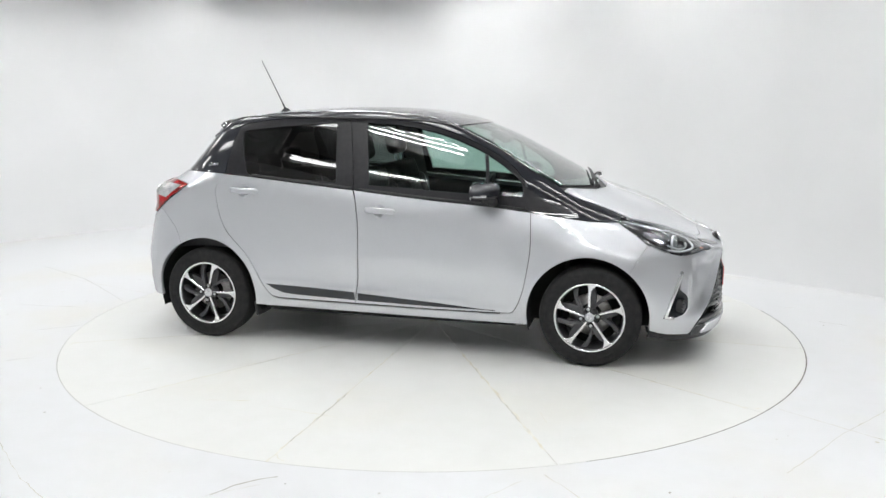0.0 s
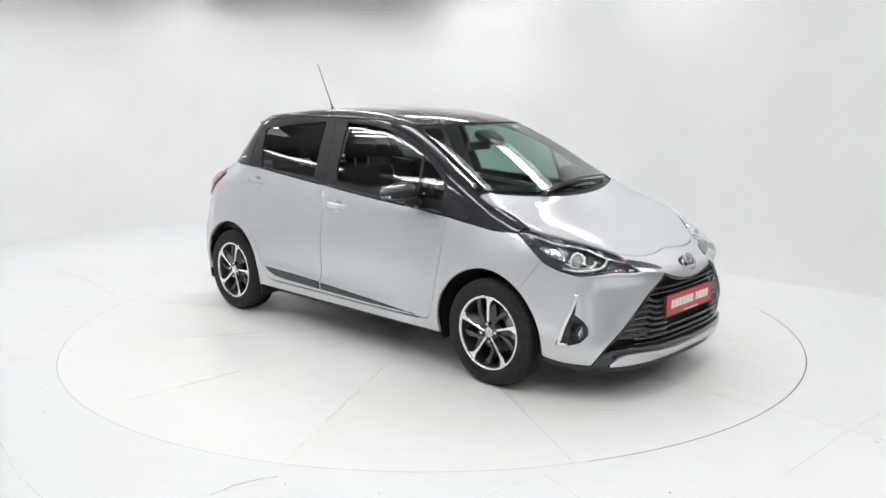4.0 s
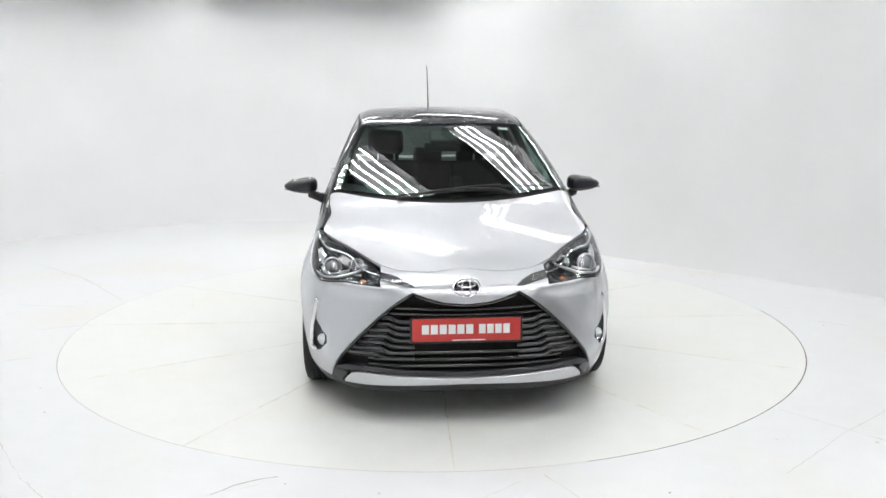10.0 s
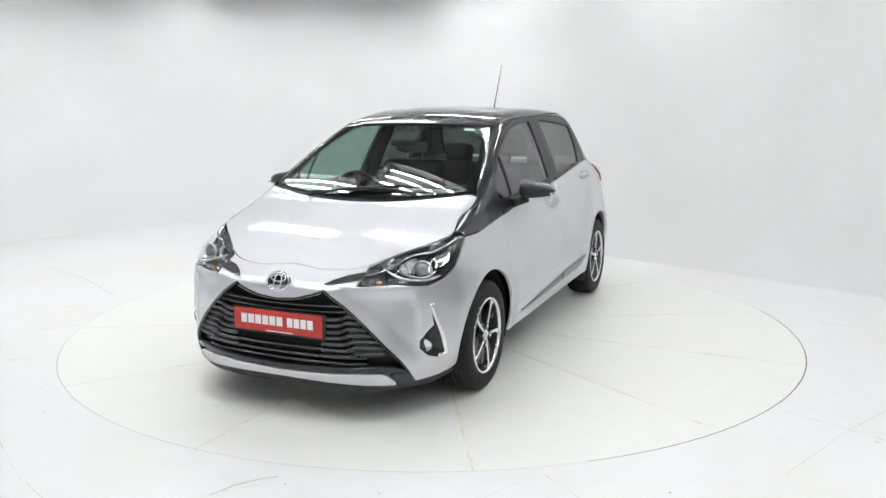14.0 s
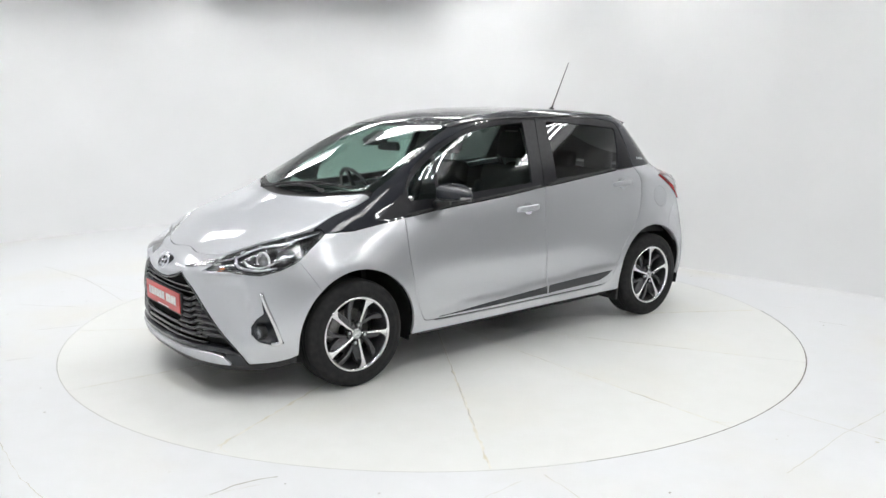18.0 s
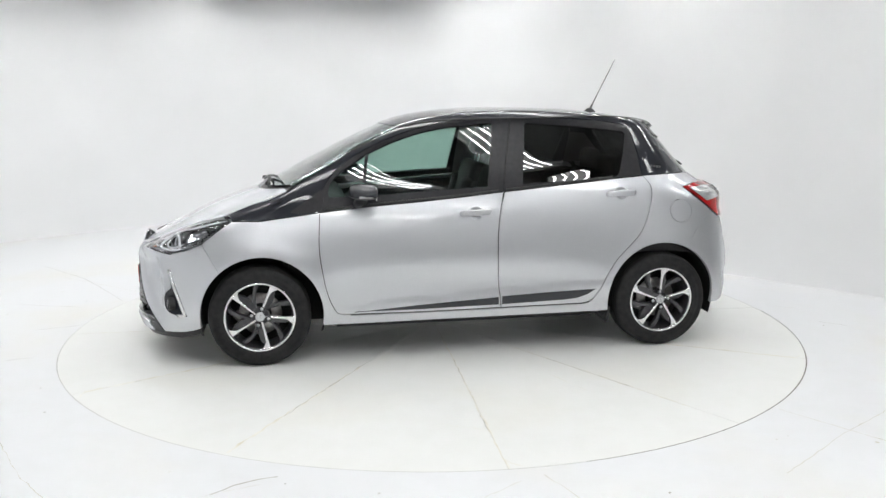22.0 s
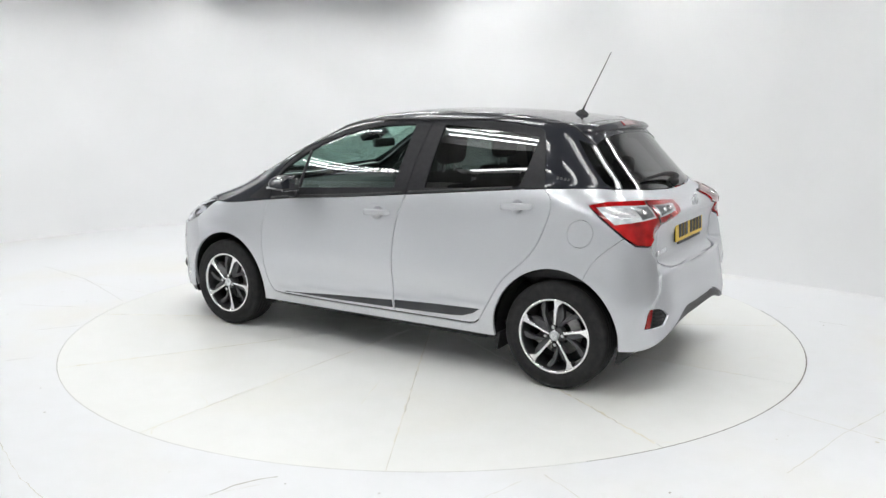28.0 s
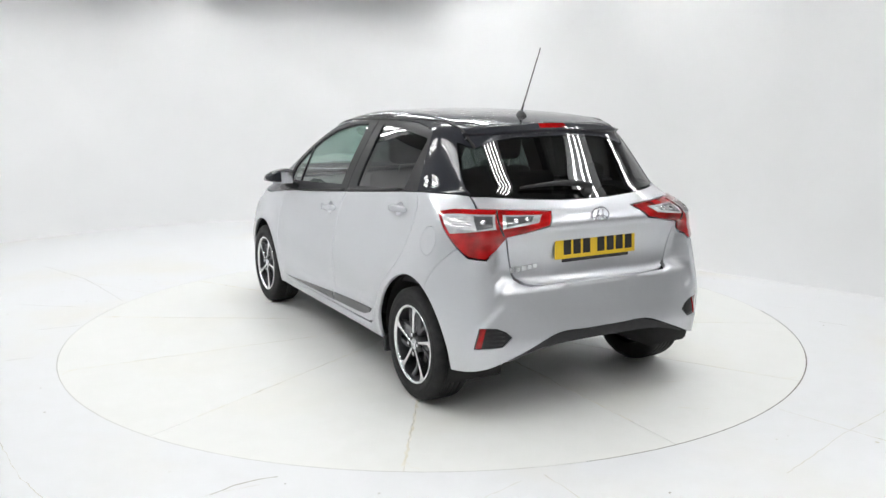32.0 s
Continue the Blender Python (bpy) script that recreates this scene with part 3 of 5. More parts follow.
def panel(name, kind, outline, mat, parent, holes=(), step=.03, gap=.0025, depth=.02, off=0.0, label="", puff=0.0):
    """A sheet on the skin inside an outline, with a turned-in edge. Front and rear outlines are in degrees and metres."""
    k = np.array([1.0, 1.0]) if kind in ("left", "right", "top") else np.array([math.pi / 180 * .95, 1.0])
    loops = [shrink(closed(np.array(outline, float) * k, step * .7), gap)]
    loops += [shrink(closed(np.array(h, float) * k, step * .7), -gap) for h in holes]
    pts, edges = [], []
    for lp in loops:
        b = len(pts)
        pts += [Vector(q) for q in lp]
        edges += [(b + i, b + (i + 1) % len(lp)) for i in range(len(lp))]
    lo, hi = loops[0].min(0), loops[0].max(0)
    gx, gy = np.meshgrid(np.arange(lo[0] + step / 3, hi[0], step), np.arange(lo[1] + step / 3, hi[1], step))
    g = np.stack([gx.ravel(), gy.ravel()], 1)
    ok = inside(loops[0], g)
    for h in loops[1:]:
        ok &= ~inside(h, g)
    g = g[ok]
    rim = np.concatenate(loops)
    if len(g):
        near = np.array([np.min(np.sum((rim - q) ** 2, 1)) for q in g])
        g = g[near > (step * .4) ** 2]
    vs, _, fs, _, _, _ = geometry.delaunay_2d_cdt(pts + [Vector(q) for q in g], edges, [], 0, 1e-7)
    v2 = np.array([tuple(v) for v in vs])
    fs = np.array([tuple(f) for f in fs])
    mid = v2[fs].mean(1)
    ok = inside(loops[0], mid)
    for h in loops[1:]:
        ok &= ~inside(h, mid)
    fs = fs[ok]
    p3 = onto(kind, v2 / k)
    nr = normal(p3)
    if puff:
        dist = np.sqrt(np.array([np.min(np.sum((rim - q) ** 2, 1)) for q in v2]))
        p3 = p3 + nr * (puff * (1 - np.exp(-(dist / .03) ** 2)))[:, None]
    p3 = p3 + nr * off
    out = nr
    if puff:
        # a dished sheet takes the normals of its own shape
        fn = np.cross(p3[fs[:, 1]] - p3[fs[:, 0]], p3[fs[:, 2]] - p3[fs[:, 0]])
        fn *= np.sign(np.sum(fn * nr[fs].mean(1), 1))[:, None]
        out = np.zeros_like(p3)
        for k3 in range(3):
            np.add.at(out, fs[:, k3], fn)
        out /= np.maximum(np.linalg.norm(out, axis=1)[:, None], 1e-12)
    # face the triangles outwards
    fn = np.cross(p3[fs[:, 1]] - p3[fs[:, 0]], p3[fs[:, 2]] - p3[fs[:, 0]])
    flip = np.sum(fn * nr[fs].mean(1), 1) < 0
    fs[flip] = fs[flip][:, ::-1]
    count = {}
    for f in fs:
        for a, b in ((f[0], f[1]), (f[1], f[2]), (f[2], f[0])):
            count[(a, b)] = count.get((a, b), 0) + 1
    border = [e for e in count if (e[1], e[0]) not in count]
    verts, norms, faces = list(p3), list(out), [tuple(f) for f in fs]
    if depth:
        for a, b in border:
            t = p3[b] - p3[a]
            side = np.cross(t, (nr[a] + nr[b]) / 2)
            side /= max(np.linalg.norm(side), 1e-9)
            i = len(verts)
            verts += [p3[a], p3[b], p3[b] - nr[b] * depth, p3[a] - nr[a] * depth]
            norms += [nr[a] * .5 + side * .86, nr[b] * .5 + side * .86, side, side]
            faces.append((i + 3, i + 2, i + 1, i))
    ob = mesh_ob(name, verts, faces, mat, parent, True, label)
    ob.data.normals_split_custom_set_from_vertices([tuple(float(c) for c in v) for v in norms])
    return ob


def ridge(name, kind, line, width, height, mat, parent, off=0.0, label="", taper_ends=False):
    """A thin raised band along a line on the skin."""
    k = kind
    p = onto(k, line)
    nr = normal(p)
    t = np.gradient(p, axis=0)
    s = np.cross(t, nr)
    s /= np.maximum(np.linalg.norm(s, axis=1)[:, None], 1e-9)
    w = np.full(len(p), width / 2)
    if taper_ends:
        w *= np.sqrt(np.clip(np.minimum(np.arange(len(p)), np.arange(len(p))[::-1]) / 3 + .05, 0, 1))
    rows = [(-1, -.3), (-1, .5), (-.6, .9), (0, 1.0), (.6, .9), (1, .5), (1, -.3)]
    verts, faces = [], []
    for i in range(len(p)):
        verts += [p[i] + s[i] * w[i] * a + nr[i] * (off + height * b) for a, b in rows]
    m = len(rows)
    for i in range(len(p) - 1):
        faces += [(i * m + j, i * m + j + 1, (i + 1) * m + j + 1, (i + 1) * m + j) for j in range(m - 1)]
    faces += [tuple(range(m)), tuple(range((len(p) - 1) * m, len(p) * m))]
    bm = bmesh.new()
    vv = [bm.verts.new(v) for v in verts]
    for f in faces:
        bm.faces.new([vv[i] for i in f])
    bmesh.ops.recalc_face_normals(bm, faces=bm.faces)
    return part(name, bm, mat, parent, label, True)


car = empty("hatchback_car")
tagged(car, "silver five-door hatchback with a dark grey roof on a turntable", "car")
SIDES = ("left", "right")


def end(kind, a):
    """The angle round an end for this side of the car."""
    return a if kind == "left" else -a


HL_LOW = [(62, .862), (57.5, .80), (53.5, .738), (48.5, .700), (43, .677)]
HL = HL_LOW + [(33.6, .693), (23.2, .682), (26.8, .750), (30.9, .776), (38, .812), (47.3, .850), (56, .880), (60.3, .884)]
TAIL = [(61.4, 1.013), (55, 1.030), (47.5, 1.031), (40, 1.028), (21, 1.012), (23.2, .957), (37, .918), (42.7, .811), (47.6, .822), (51, .862), (54.5, .912), (58, .962)]
HL_TIP = across("front", [(62, .862)], "left")[0]
hl_top = across("front", [(56, .880), (47.3, .850), (38, .812), (30.9, .776)], "top")
HOOD_SIDE = smooth_line([(1.075, .690), (1.18, .690), (1.30, .676)] + hl_top, 20)
HOOD_FRONT = smooth_line([hl_top[-1], (1.835, .36), (1.868, .24), (1.874, .14), (1.862, .06), (1.856, 0)], 12)
SCREEN_SIDE = smooth_line([(1.045, .672), (.90, .650), (.79, .618), (.60, .568), (.40, .525)], 12)
ROOF_SIDE = smooth_line([(.39, .530), (.2, .535), (-.1, .545), (-.5, .548), (-.9, .532), (-1.2, .505), (-1.33, .488)], 16)
BELT_F = [(.889, .904), (.650, .931), (.308, .956), (.035, .980), (-.231, 1.005)]
BELT_R = [(-.238, 1.005), (-.580, 1.037), (-.958, 1.073), (-1.137, 1.087)]
SEAM_F = smooth_line([(.889, .904), (.896, .80), (.898, .681), (.880, .544), (.842, .384), (.815, .325)], 14) + [(.80, .305), (.778, .296)]
SEAM_M = smooth_line([(-.231, 1.005), (-.192, .816), (-.182, .647), (-.189, .432), (-.204, .297)], 12)
SEAM_R = smooth_line([(-1.137, 1.087), (-1.185, 1.03), (-1.19, .96), (-1.175, .898), (-1.123, .764), (-1.054, .681), (-.953, .585), (-.895, .50), (-.85, .415), (-.80, .335)], 24) + [(-.77, .312), (-.727, .302)]
FRAME_F = smooth_line([(.885, .905), (.868, 1.03), (.80, 1.135), (.62, 1.258), (.45, 1.333), (.174, 1.412), (-.05, 1.44), (-.317, 1.447)], 22)
SEAM_B = smooth_line([(-.317, 1.447), (-.276, 1.279), (-.231, 1.005)], 8)
FRAME_R = smooth_line([(-.317, 1.447), (-.62, 1.445), (-.90, 1.430), (-1.04, 1.408)], 10) + smooth_line([(-1.075, 1.388), (-1.095, 1.33), (-1.115, 1.246), (-1.137, 1.087)], 8)
WIN_F = smooth_line([(.835, 1.012), (.825, 1.06), (.795, 1.10), (.745, 1.14), (.621, 1.222), (.451, 1.303), (.174, 1.382), (-.06, 1.409), (-.190, 1.414)], 24) + smooth_line([(-.190, 1.405), (-.165, 1.25), (-.131, 1.05)], 6) + [(-.135, 1.042), (.30, 1.018), (.652, .998), (.825, .995)]
WIN_R = [(-.358, 1.052), (-.404, 1.408), (-.415, 1.415)] + smooth_line([(-.43, 1.416), (-.732, 1.393), (-1.035, 1.360)], 6) + [(-1.05, 1.347), (-1.022, 1.23), (-.990, 1.119), (-.975, 1.093), (-.955, 1.084)]
ARCH_F, ARCH_R = (1.24, .302, .358), (-1.252, .312, .360)
seam_top = across("front", HL_LOW[2:3], "left")[0]
SEAM_WING = [(seam_top[0] + (1.475 - seam_top[0]) * i / 5, seam_top[1] + (.575 - seam_top[1]) * i / 5) for i in range(1, 6)]
ARCH_F_TO = math.degrees(math.atan2(.575 - ARCH_F[1], 1.475 - ARCH_F[0]))
quarter_top = across("rear", [(51.3, .857)], "left")[0]
SEAM_QUARTER = smooth_line([(quarter_top[0] + .012, quarter_top[1] - .012), (-1.525, .790), (-1.46, .718), (-1.42, .630)], 8)
ARCH_R_FROM = math.degrees(math.atan2(.630 - ARCH_R[1], -1.420 - ARCH_R[0]))
GLASS_SIDE = [(52, 1.104), (54.5, 1.126), (58.5, 1.205), (62.5, 1.290), (65, 1.345)]


def ellipse(cx, cy, rx, ry, n=28):
    return [(cx + rx * math.cos(2 * math.pi * i / n), cy + ry * math.sin(2 * math.pi * i / n)) for i in range(n)]


def side_panels(kind):
    # front wing, doors, rear quarter, sill
    wing = [HL_TIP, (1.234, .861), (.99, .89)] + SEAM_F + [(.72, .292), (.72, .232), (.885, .232)] + arc(*ARCH_F, 190, ARCH_F_TO) + SEAM_WING[::-1][1:] + across("front", HL_LOW[1:3][::-1], "left")
    panel("front_wing", kind, wing, SILVER, car, gap=.0016, label="silver front wing with a round wheel arch")
    oval_f, oval_r = ellipse(-.048, .885, .110, .050, 40), ellipse(-.987, .982, .110, .049, 40)
    door = panel("front_door", kind, BELT_F + SEAM_M + [(.3, .292)] + SEAM_F[::-1][:-1], SILVER, car, [oval_f], gap=.0034, label="silver front door")
    door_handle(kind, door, -.045, .887, oval_f, ellipse(-.050, .884, .046, .043))
    door = panel("rear_door", kind, BELT_R + SEAM_R + [(-.45, .299), (-.207, .297)] + SEAM_M[::-1][:-1], SILVER, car, [oval_r], gap=.0034, label="silver rear door")
    door_handle(kind, door, -.985, .983, oval_r, ellipse(-.989, .981, .046, .042))
    fuel = ellipse(-1.378, .867, .072, .072, 36)
    quarter = [(-1.137, 1.087), (-1.3, 1.094), (-1.42, 1.096)] + across("rear", [(56, 1.095), (51.9, 1.091), (47.6, 1.034)], "left") + across("rear", [(55, 1.034), (61.6, 1.016), (58.4, .959), (54.9, .909), (51.3, .857)], "left")
    quarter += SEAM_QUARTER[:-1] + arc(*ARCH_R, ARCH_R_FROM, -10) + [(-.80, .245), (-.80, .338)] + SEAM_R[::-1][3:-1]
    ob = panel("rear_quarter", kind, quarter, SILVER, car, [fuel] if kind == "left" else (), gap=.0016, label="silver rear quarter panel")
    if kind == "left":
        panel("fuel_flap", kind, fuel, SILVER, ob, gap=.0015)
    panel("sill", kind, [(.7235, .232), (.7235, .287), (.3, .287), (-.3, .291), (-.727, .296), (-.768, .306), (-.797, .331), (-.8035, .338), (-.8035, .244)], SILVER, car, depth=.04)
    # dark pillars and roof rail
    hood_edge, screen_edge, roof_edge = (across("top", q, "left") for q in (HOOD_SIDE, SCREEN_SIDE, ROOF_SIDE))
    rail_z = float(np.interp(.302, [-q[0] for q in roof_edge], [q[1] for q in roof_edge]))
    low = [(.99, .893), (1.234, .865), (HL_TIP[0], HL_TIP[1] + .004)]
    pillar = low + across("front", [(60.4, .888)], "left") + [q for q in hood_edge[::-1] if q[0] < hl_top[0][0] + .005] + screen_edge + [q for q in roof_edge if -.30 < q[0]] + [(-.30, rail_z)] + FRAME_F[::-1]
    panel("front_pillar", kind, pillar, GREY, car, gap=.0012, step=.022, label="dark grey windscreen pillar")
    rail = [(-.304, rail_z)] + [q for q in roof_edge if q[0] < -.31] + across("rear", GLASS_SIDE[::-1] + [(52.2, 1.097), (56, 1.099)], "left") + [(-1.42, 1.100), (-1.3, 1.098), (-1.140, 1.091)] + FRAME_R[::-1]
    panel("rear_pillar", kind, rail, GREY, car, gap=.0012, step=.022, label="dark grey rear pillar")
    # black window frames
    front_frame = [(.885, .908)] + FRAME_F[1:] + SEAM_B[1:] + [(.035, .984), (.308, .960), (.650, .935)]
    frame_ob = panel("front_window_frame", kind, front_frame, FRAME, car, [WIN_F], step=.02, off=-.002)
    rear_frame = SEAM_B[::-1] + FRAME_R[1:] + [(-.958, 1.077), (-.58, 1.041)]
    panel("rear_window_frame", kind, rear_frame, FRAME, car, [WIN_R], step=.02, off=-.002)
    panel("sail_trim", kind, [(.872, .912), (.99, .899), (1.055, .905), (1.06, .915), (1.0, .955), (.885, 1.035), (.855, 1.035)], FRAME, car, off=.0025, depth=.004)
    ob = panel("front_door_glass", kind, WIN_F, FRONT_GLASS, car, gap=-.004, depth=0, off=-.010, label="clear green-tinted door window")
    ob.visible_shadow = False
    panel("rear_door_glass", kind, WIN_R, PRIVACY, car, gap=-.004, depth=0, off=-.010, label="dark privacy door window")
    ridge("quarter_window_bar", kind, smooth_line([(.625, 1.0), (.612, 1.12), (.595, 1.236)], 8), .022, .006, FRAME, frame_ob, off=-.008)
    ridge("waist_seal", kind, smooth_line([(.86, .918), (.650, .940), (.308, .966), (.035, .989), (-.20, 1.011)], 18), .016, .005, BLACK, car)
    ridge("waist_seal", kind, smooth_line([(-.25, 1.017), (-.580, 1.047), (-.94, 1.082)], 14), .016, .005, BLACK, car)
    # black seals behind the door gaps
    for line in (SEAM_F, SEAM_M, SEAM_R, SEAM_B, [(x, .294) for x in np.linspace(.78, -.73, 20)]):
        ridge("door_seal", kind, line, .034, .004, DEEP, car, off=-.016)
    # dark trim strip along the door foot
    strip = [(.70, .309), (.31, .338), (-.186, .368), (-.190, .318), (.30, .309)]
    panel("door_strip", kind, strip, GREY, car, off=.006, depth=.008, step=.04, label="dark grey trim strip")
    strip = [(-.207, .372), (-.50, .386), (-.81, .396), (-.76, .362), (-.69, .338), (-.60, .330), (-.205, .318)]
    panel("door_strip", kind, strip, GREY, car, off=.006, depth=.008, step=.04, label="dark grey trim strip")


def door_handle(kind, door, x, z, oval, cup):
    """A silver pull bar over a dished cup."""
    panel("handle_surround", kind, oval, SILVER, door, [cup], gap=-.0033, depth=.006, off=-.0006, step=.014)
    panel("handle_cup", kind, cup, SILVER, door, gap=.0028, depth=0, off=-.003, puff=-.075, step=.010)
    s = 1 if kind == "left" else -1
    a = onto(kind, [(x + .098, z - .006), (x + .065, z), (x, z + .003), (x - .065, z + .005), (x - .100, z + .004)])
    lift = [.004, .024, .033, .026, .004]
    bm = bmesh.new()
    rings = []
    n = 26
    path_x = spline(list(zip(range(5), a[:, 0])))
    path_y = spline(list(zip(range(5), a[:, 1] + s * np.array(lift))))
    path_z = spline(list(zip(range(5), a[:, 2])))
    for i in range(n + 1):
        t = 4 * i / n
        f = math.sqrt(max(0, 1 - abs(i / n * 2 - 1) ** 6)) * .9 + .1
        soft = lambda v: math.copysign(abs(v) ** .6, v)
        c = (float(path_x(t)), float(path_y(t)), float(path_z(t)))
        rings.append([bm.verts.new((c[0], c[1] + .011 * f * soft(math.sin(2 * math.pi * k / 14)), c[2] + .0185 * f * soft(math.cos(2 * math.pi * k / 14)))) for k in range(14)])
    for p, q in zip(rings, rings[1:]):
        for k in range(14):
            bm.faces.new((p[k], p[(k + 1) % 14], q[(k + 1) % 14], q[k]))
    bm.faces.new(rings[0])
    bm.faces.new(rings[-1])
    bmesh.ops.recalc_face_normals(bm, faces=bm.faces)
    part("door_handle", bm, SILVER, door, "silver pull handle", True)


def flip(line, s):
    return [(s * a, z) for a, z in line]


def mirrored(half):
    """A closed outline from its half with angles above zero."""
    return half + [(-a, z) for a, z in reversed(half)]


def band(upper, lower):
    """A closed outline across both sides: upper edge given from the side to the middle, lower edge back out again."""
    return upper + [(-a, z) for a, z in reversed(upper)] + [(-a, z) for a, z in reversed(lower)] + lower


MOUTH = smooth_line([(38.6, .205), (36.2, .28), (33.2, .348), (27.1, .470), (20, .590), (14.4, .660)], 18) + [(13.6, .655), (10.5, .634), (6, .612), (0.01, .602)]
FOG = [(43.1, .594), (45.0, .50), (47.6, .385), (48.9, .309), (45.6, .305), (42.3, .325), (39.9, .365), (39.9, .405), (41.8, .448), (43.9, .478)]


def front_panels():
    top = across("top", HOOD_FRONT, "front")
    low_hl = [(a, z - .003) for a, z in HL[5:7][::-1]] + [(a, z - .003) for a, z in HL_LOW[::-1][:3]]
    arch = across("left", SEAM_WING + arc(*ARCH_F, ARCH_F_TO, -10, 12), "front")
    half = top[::-1] + [(26.5, .750)] + low_hl + arch + [(50, .222), (46, .208), (39.0, .20)] + MOUTH
    fog_r = [(-a, z) for a, z in FOG]
    panel("front_bumper", "front", mirrored(half), SILVER, car, [FOG, fog_r], gap=.0012, label="silver front bumper around a wide grille")
    low = smooth_line([(33.6, .206), (31.6, .240), (28, .257), (18.2, .252), (0.01, .241)], 14)
    base = smooth_line([(.01, .207), (18.4, .200), (28.5, .192), (33.4, .19)], 10)
    panel("front_lip", "front", band(low, base), SILVER, car, off=.004, depth=.03, label="silver lip below the grille")
    for s in (1, -1):
        panel("lip_corner", "front", flip([(38.4, .206), (36.9, .252), (33.2, .256), (32.0, .241), (33.9, .207), (34.0, .19), (38.0, .19)], s), GREY, car, off=.002, depth=.03, gap=.001, label="dark grey corner of the lip")
    ridge("hood_seal", "top", HOOD_FRONT[:-1] + [(x, -y) for x, y in HOOD_FRONT[::-1]], .03, .004, DEEP, car, off=-.014)
    rear = [(1.270 - .42 * y * y, y) for y in np.linspace(.67, 0, 12)]
    half = HOOD_FRONT[::-1][:-1] + HOOD_SIDE[::-1] + rear
    panel("hood", "top", half + [(x, -y) for x, y in half[::-1][1:-1]], SILVER, car, gap=.0032, label="smooth silver bonnet")
    screen = SCREEN_SIDE + smooth_line([(.397, .520), (.440, .27), (.455, 0)], 8)
    foot = [(1.222 - .40 * y * y, y) for y in np.linspace(0.02, .655, 12)]
    half = foot + screen
    ob = panel("windscreen", "top", half + [(x, -y) for x, y in half[::-1][1:]], WINDSCREEN, car, depth=0, off=-.004, gap=.001, label="green-tinted windscreen")
    ob.visible_shadow = False
    border(ob)
    cowl = [(1.272 - .42 * y * y, y) for y in np.linspace(-.67, .67, 24)] + [(1.205 - .40 * y * y, y) for y in np.linspace(.67, -.67, 24)]
    panel("cowl", "top", cowl, BLACK, car, off=-.018, depth=.02)
    front = smooth_line([(.392, .525), (.434, .27), (.450, 0)], 8)
    back = smooth_line([(-1.352, 0), (-1.35, .25), (-1.335, .486)], 6)
    half = front[::-1] + ROOF_SIDE[1:-1] + back[::-1]
    panel("roof", "top", half[1:] + [(x, -y) for x, y in half[::-1][1:]], ROOF, car, label="dark grey roof sprinkled with water drops")
    for s in (1, -1):
        ridge("roof_seam", "top", [(-1.225 - .02 * (y / .5) ** 2, s * y) for y in np.linspace(.02, .48, 12)], .005, .0012, DEEP, car)
        ridge("roof_moulding", "top", [(x, s * y) for x, y in ROOF_SIDE], .014, .005, BLACK, car, label="black roof drip moulding")


def border(screen):
    """The black printed rim of the windscreen."""
    outer = SCREEN_SIDE
    inner = smooth_line([(1.06, .600), (.90, .600), (.79, .578), (.60, .530), (.43, .488)], 12)
    for s in (1, -1):
        q = [(x, s * y) for x, y in outer] + [(x, s * y) for x, y in inner[::-1]]
        panel("printed_rim", "top", q, GLOSS, screen, depth=0, off=-.006, gap=0)
    foot = [(1.222 - .40 * y * y, y) for y in np.linspace(-.655, .655, 24)] + [(1.150 - .36 * y * y, y) for y in np.linspace(.62, -.62, 24)]
    panel("printed_rim", "top", foot, GLOSS, screen, depth=0, off=-.006, gap=0)


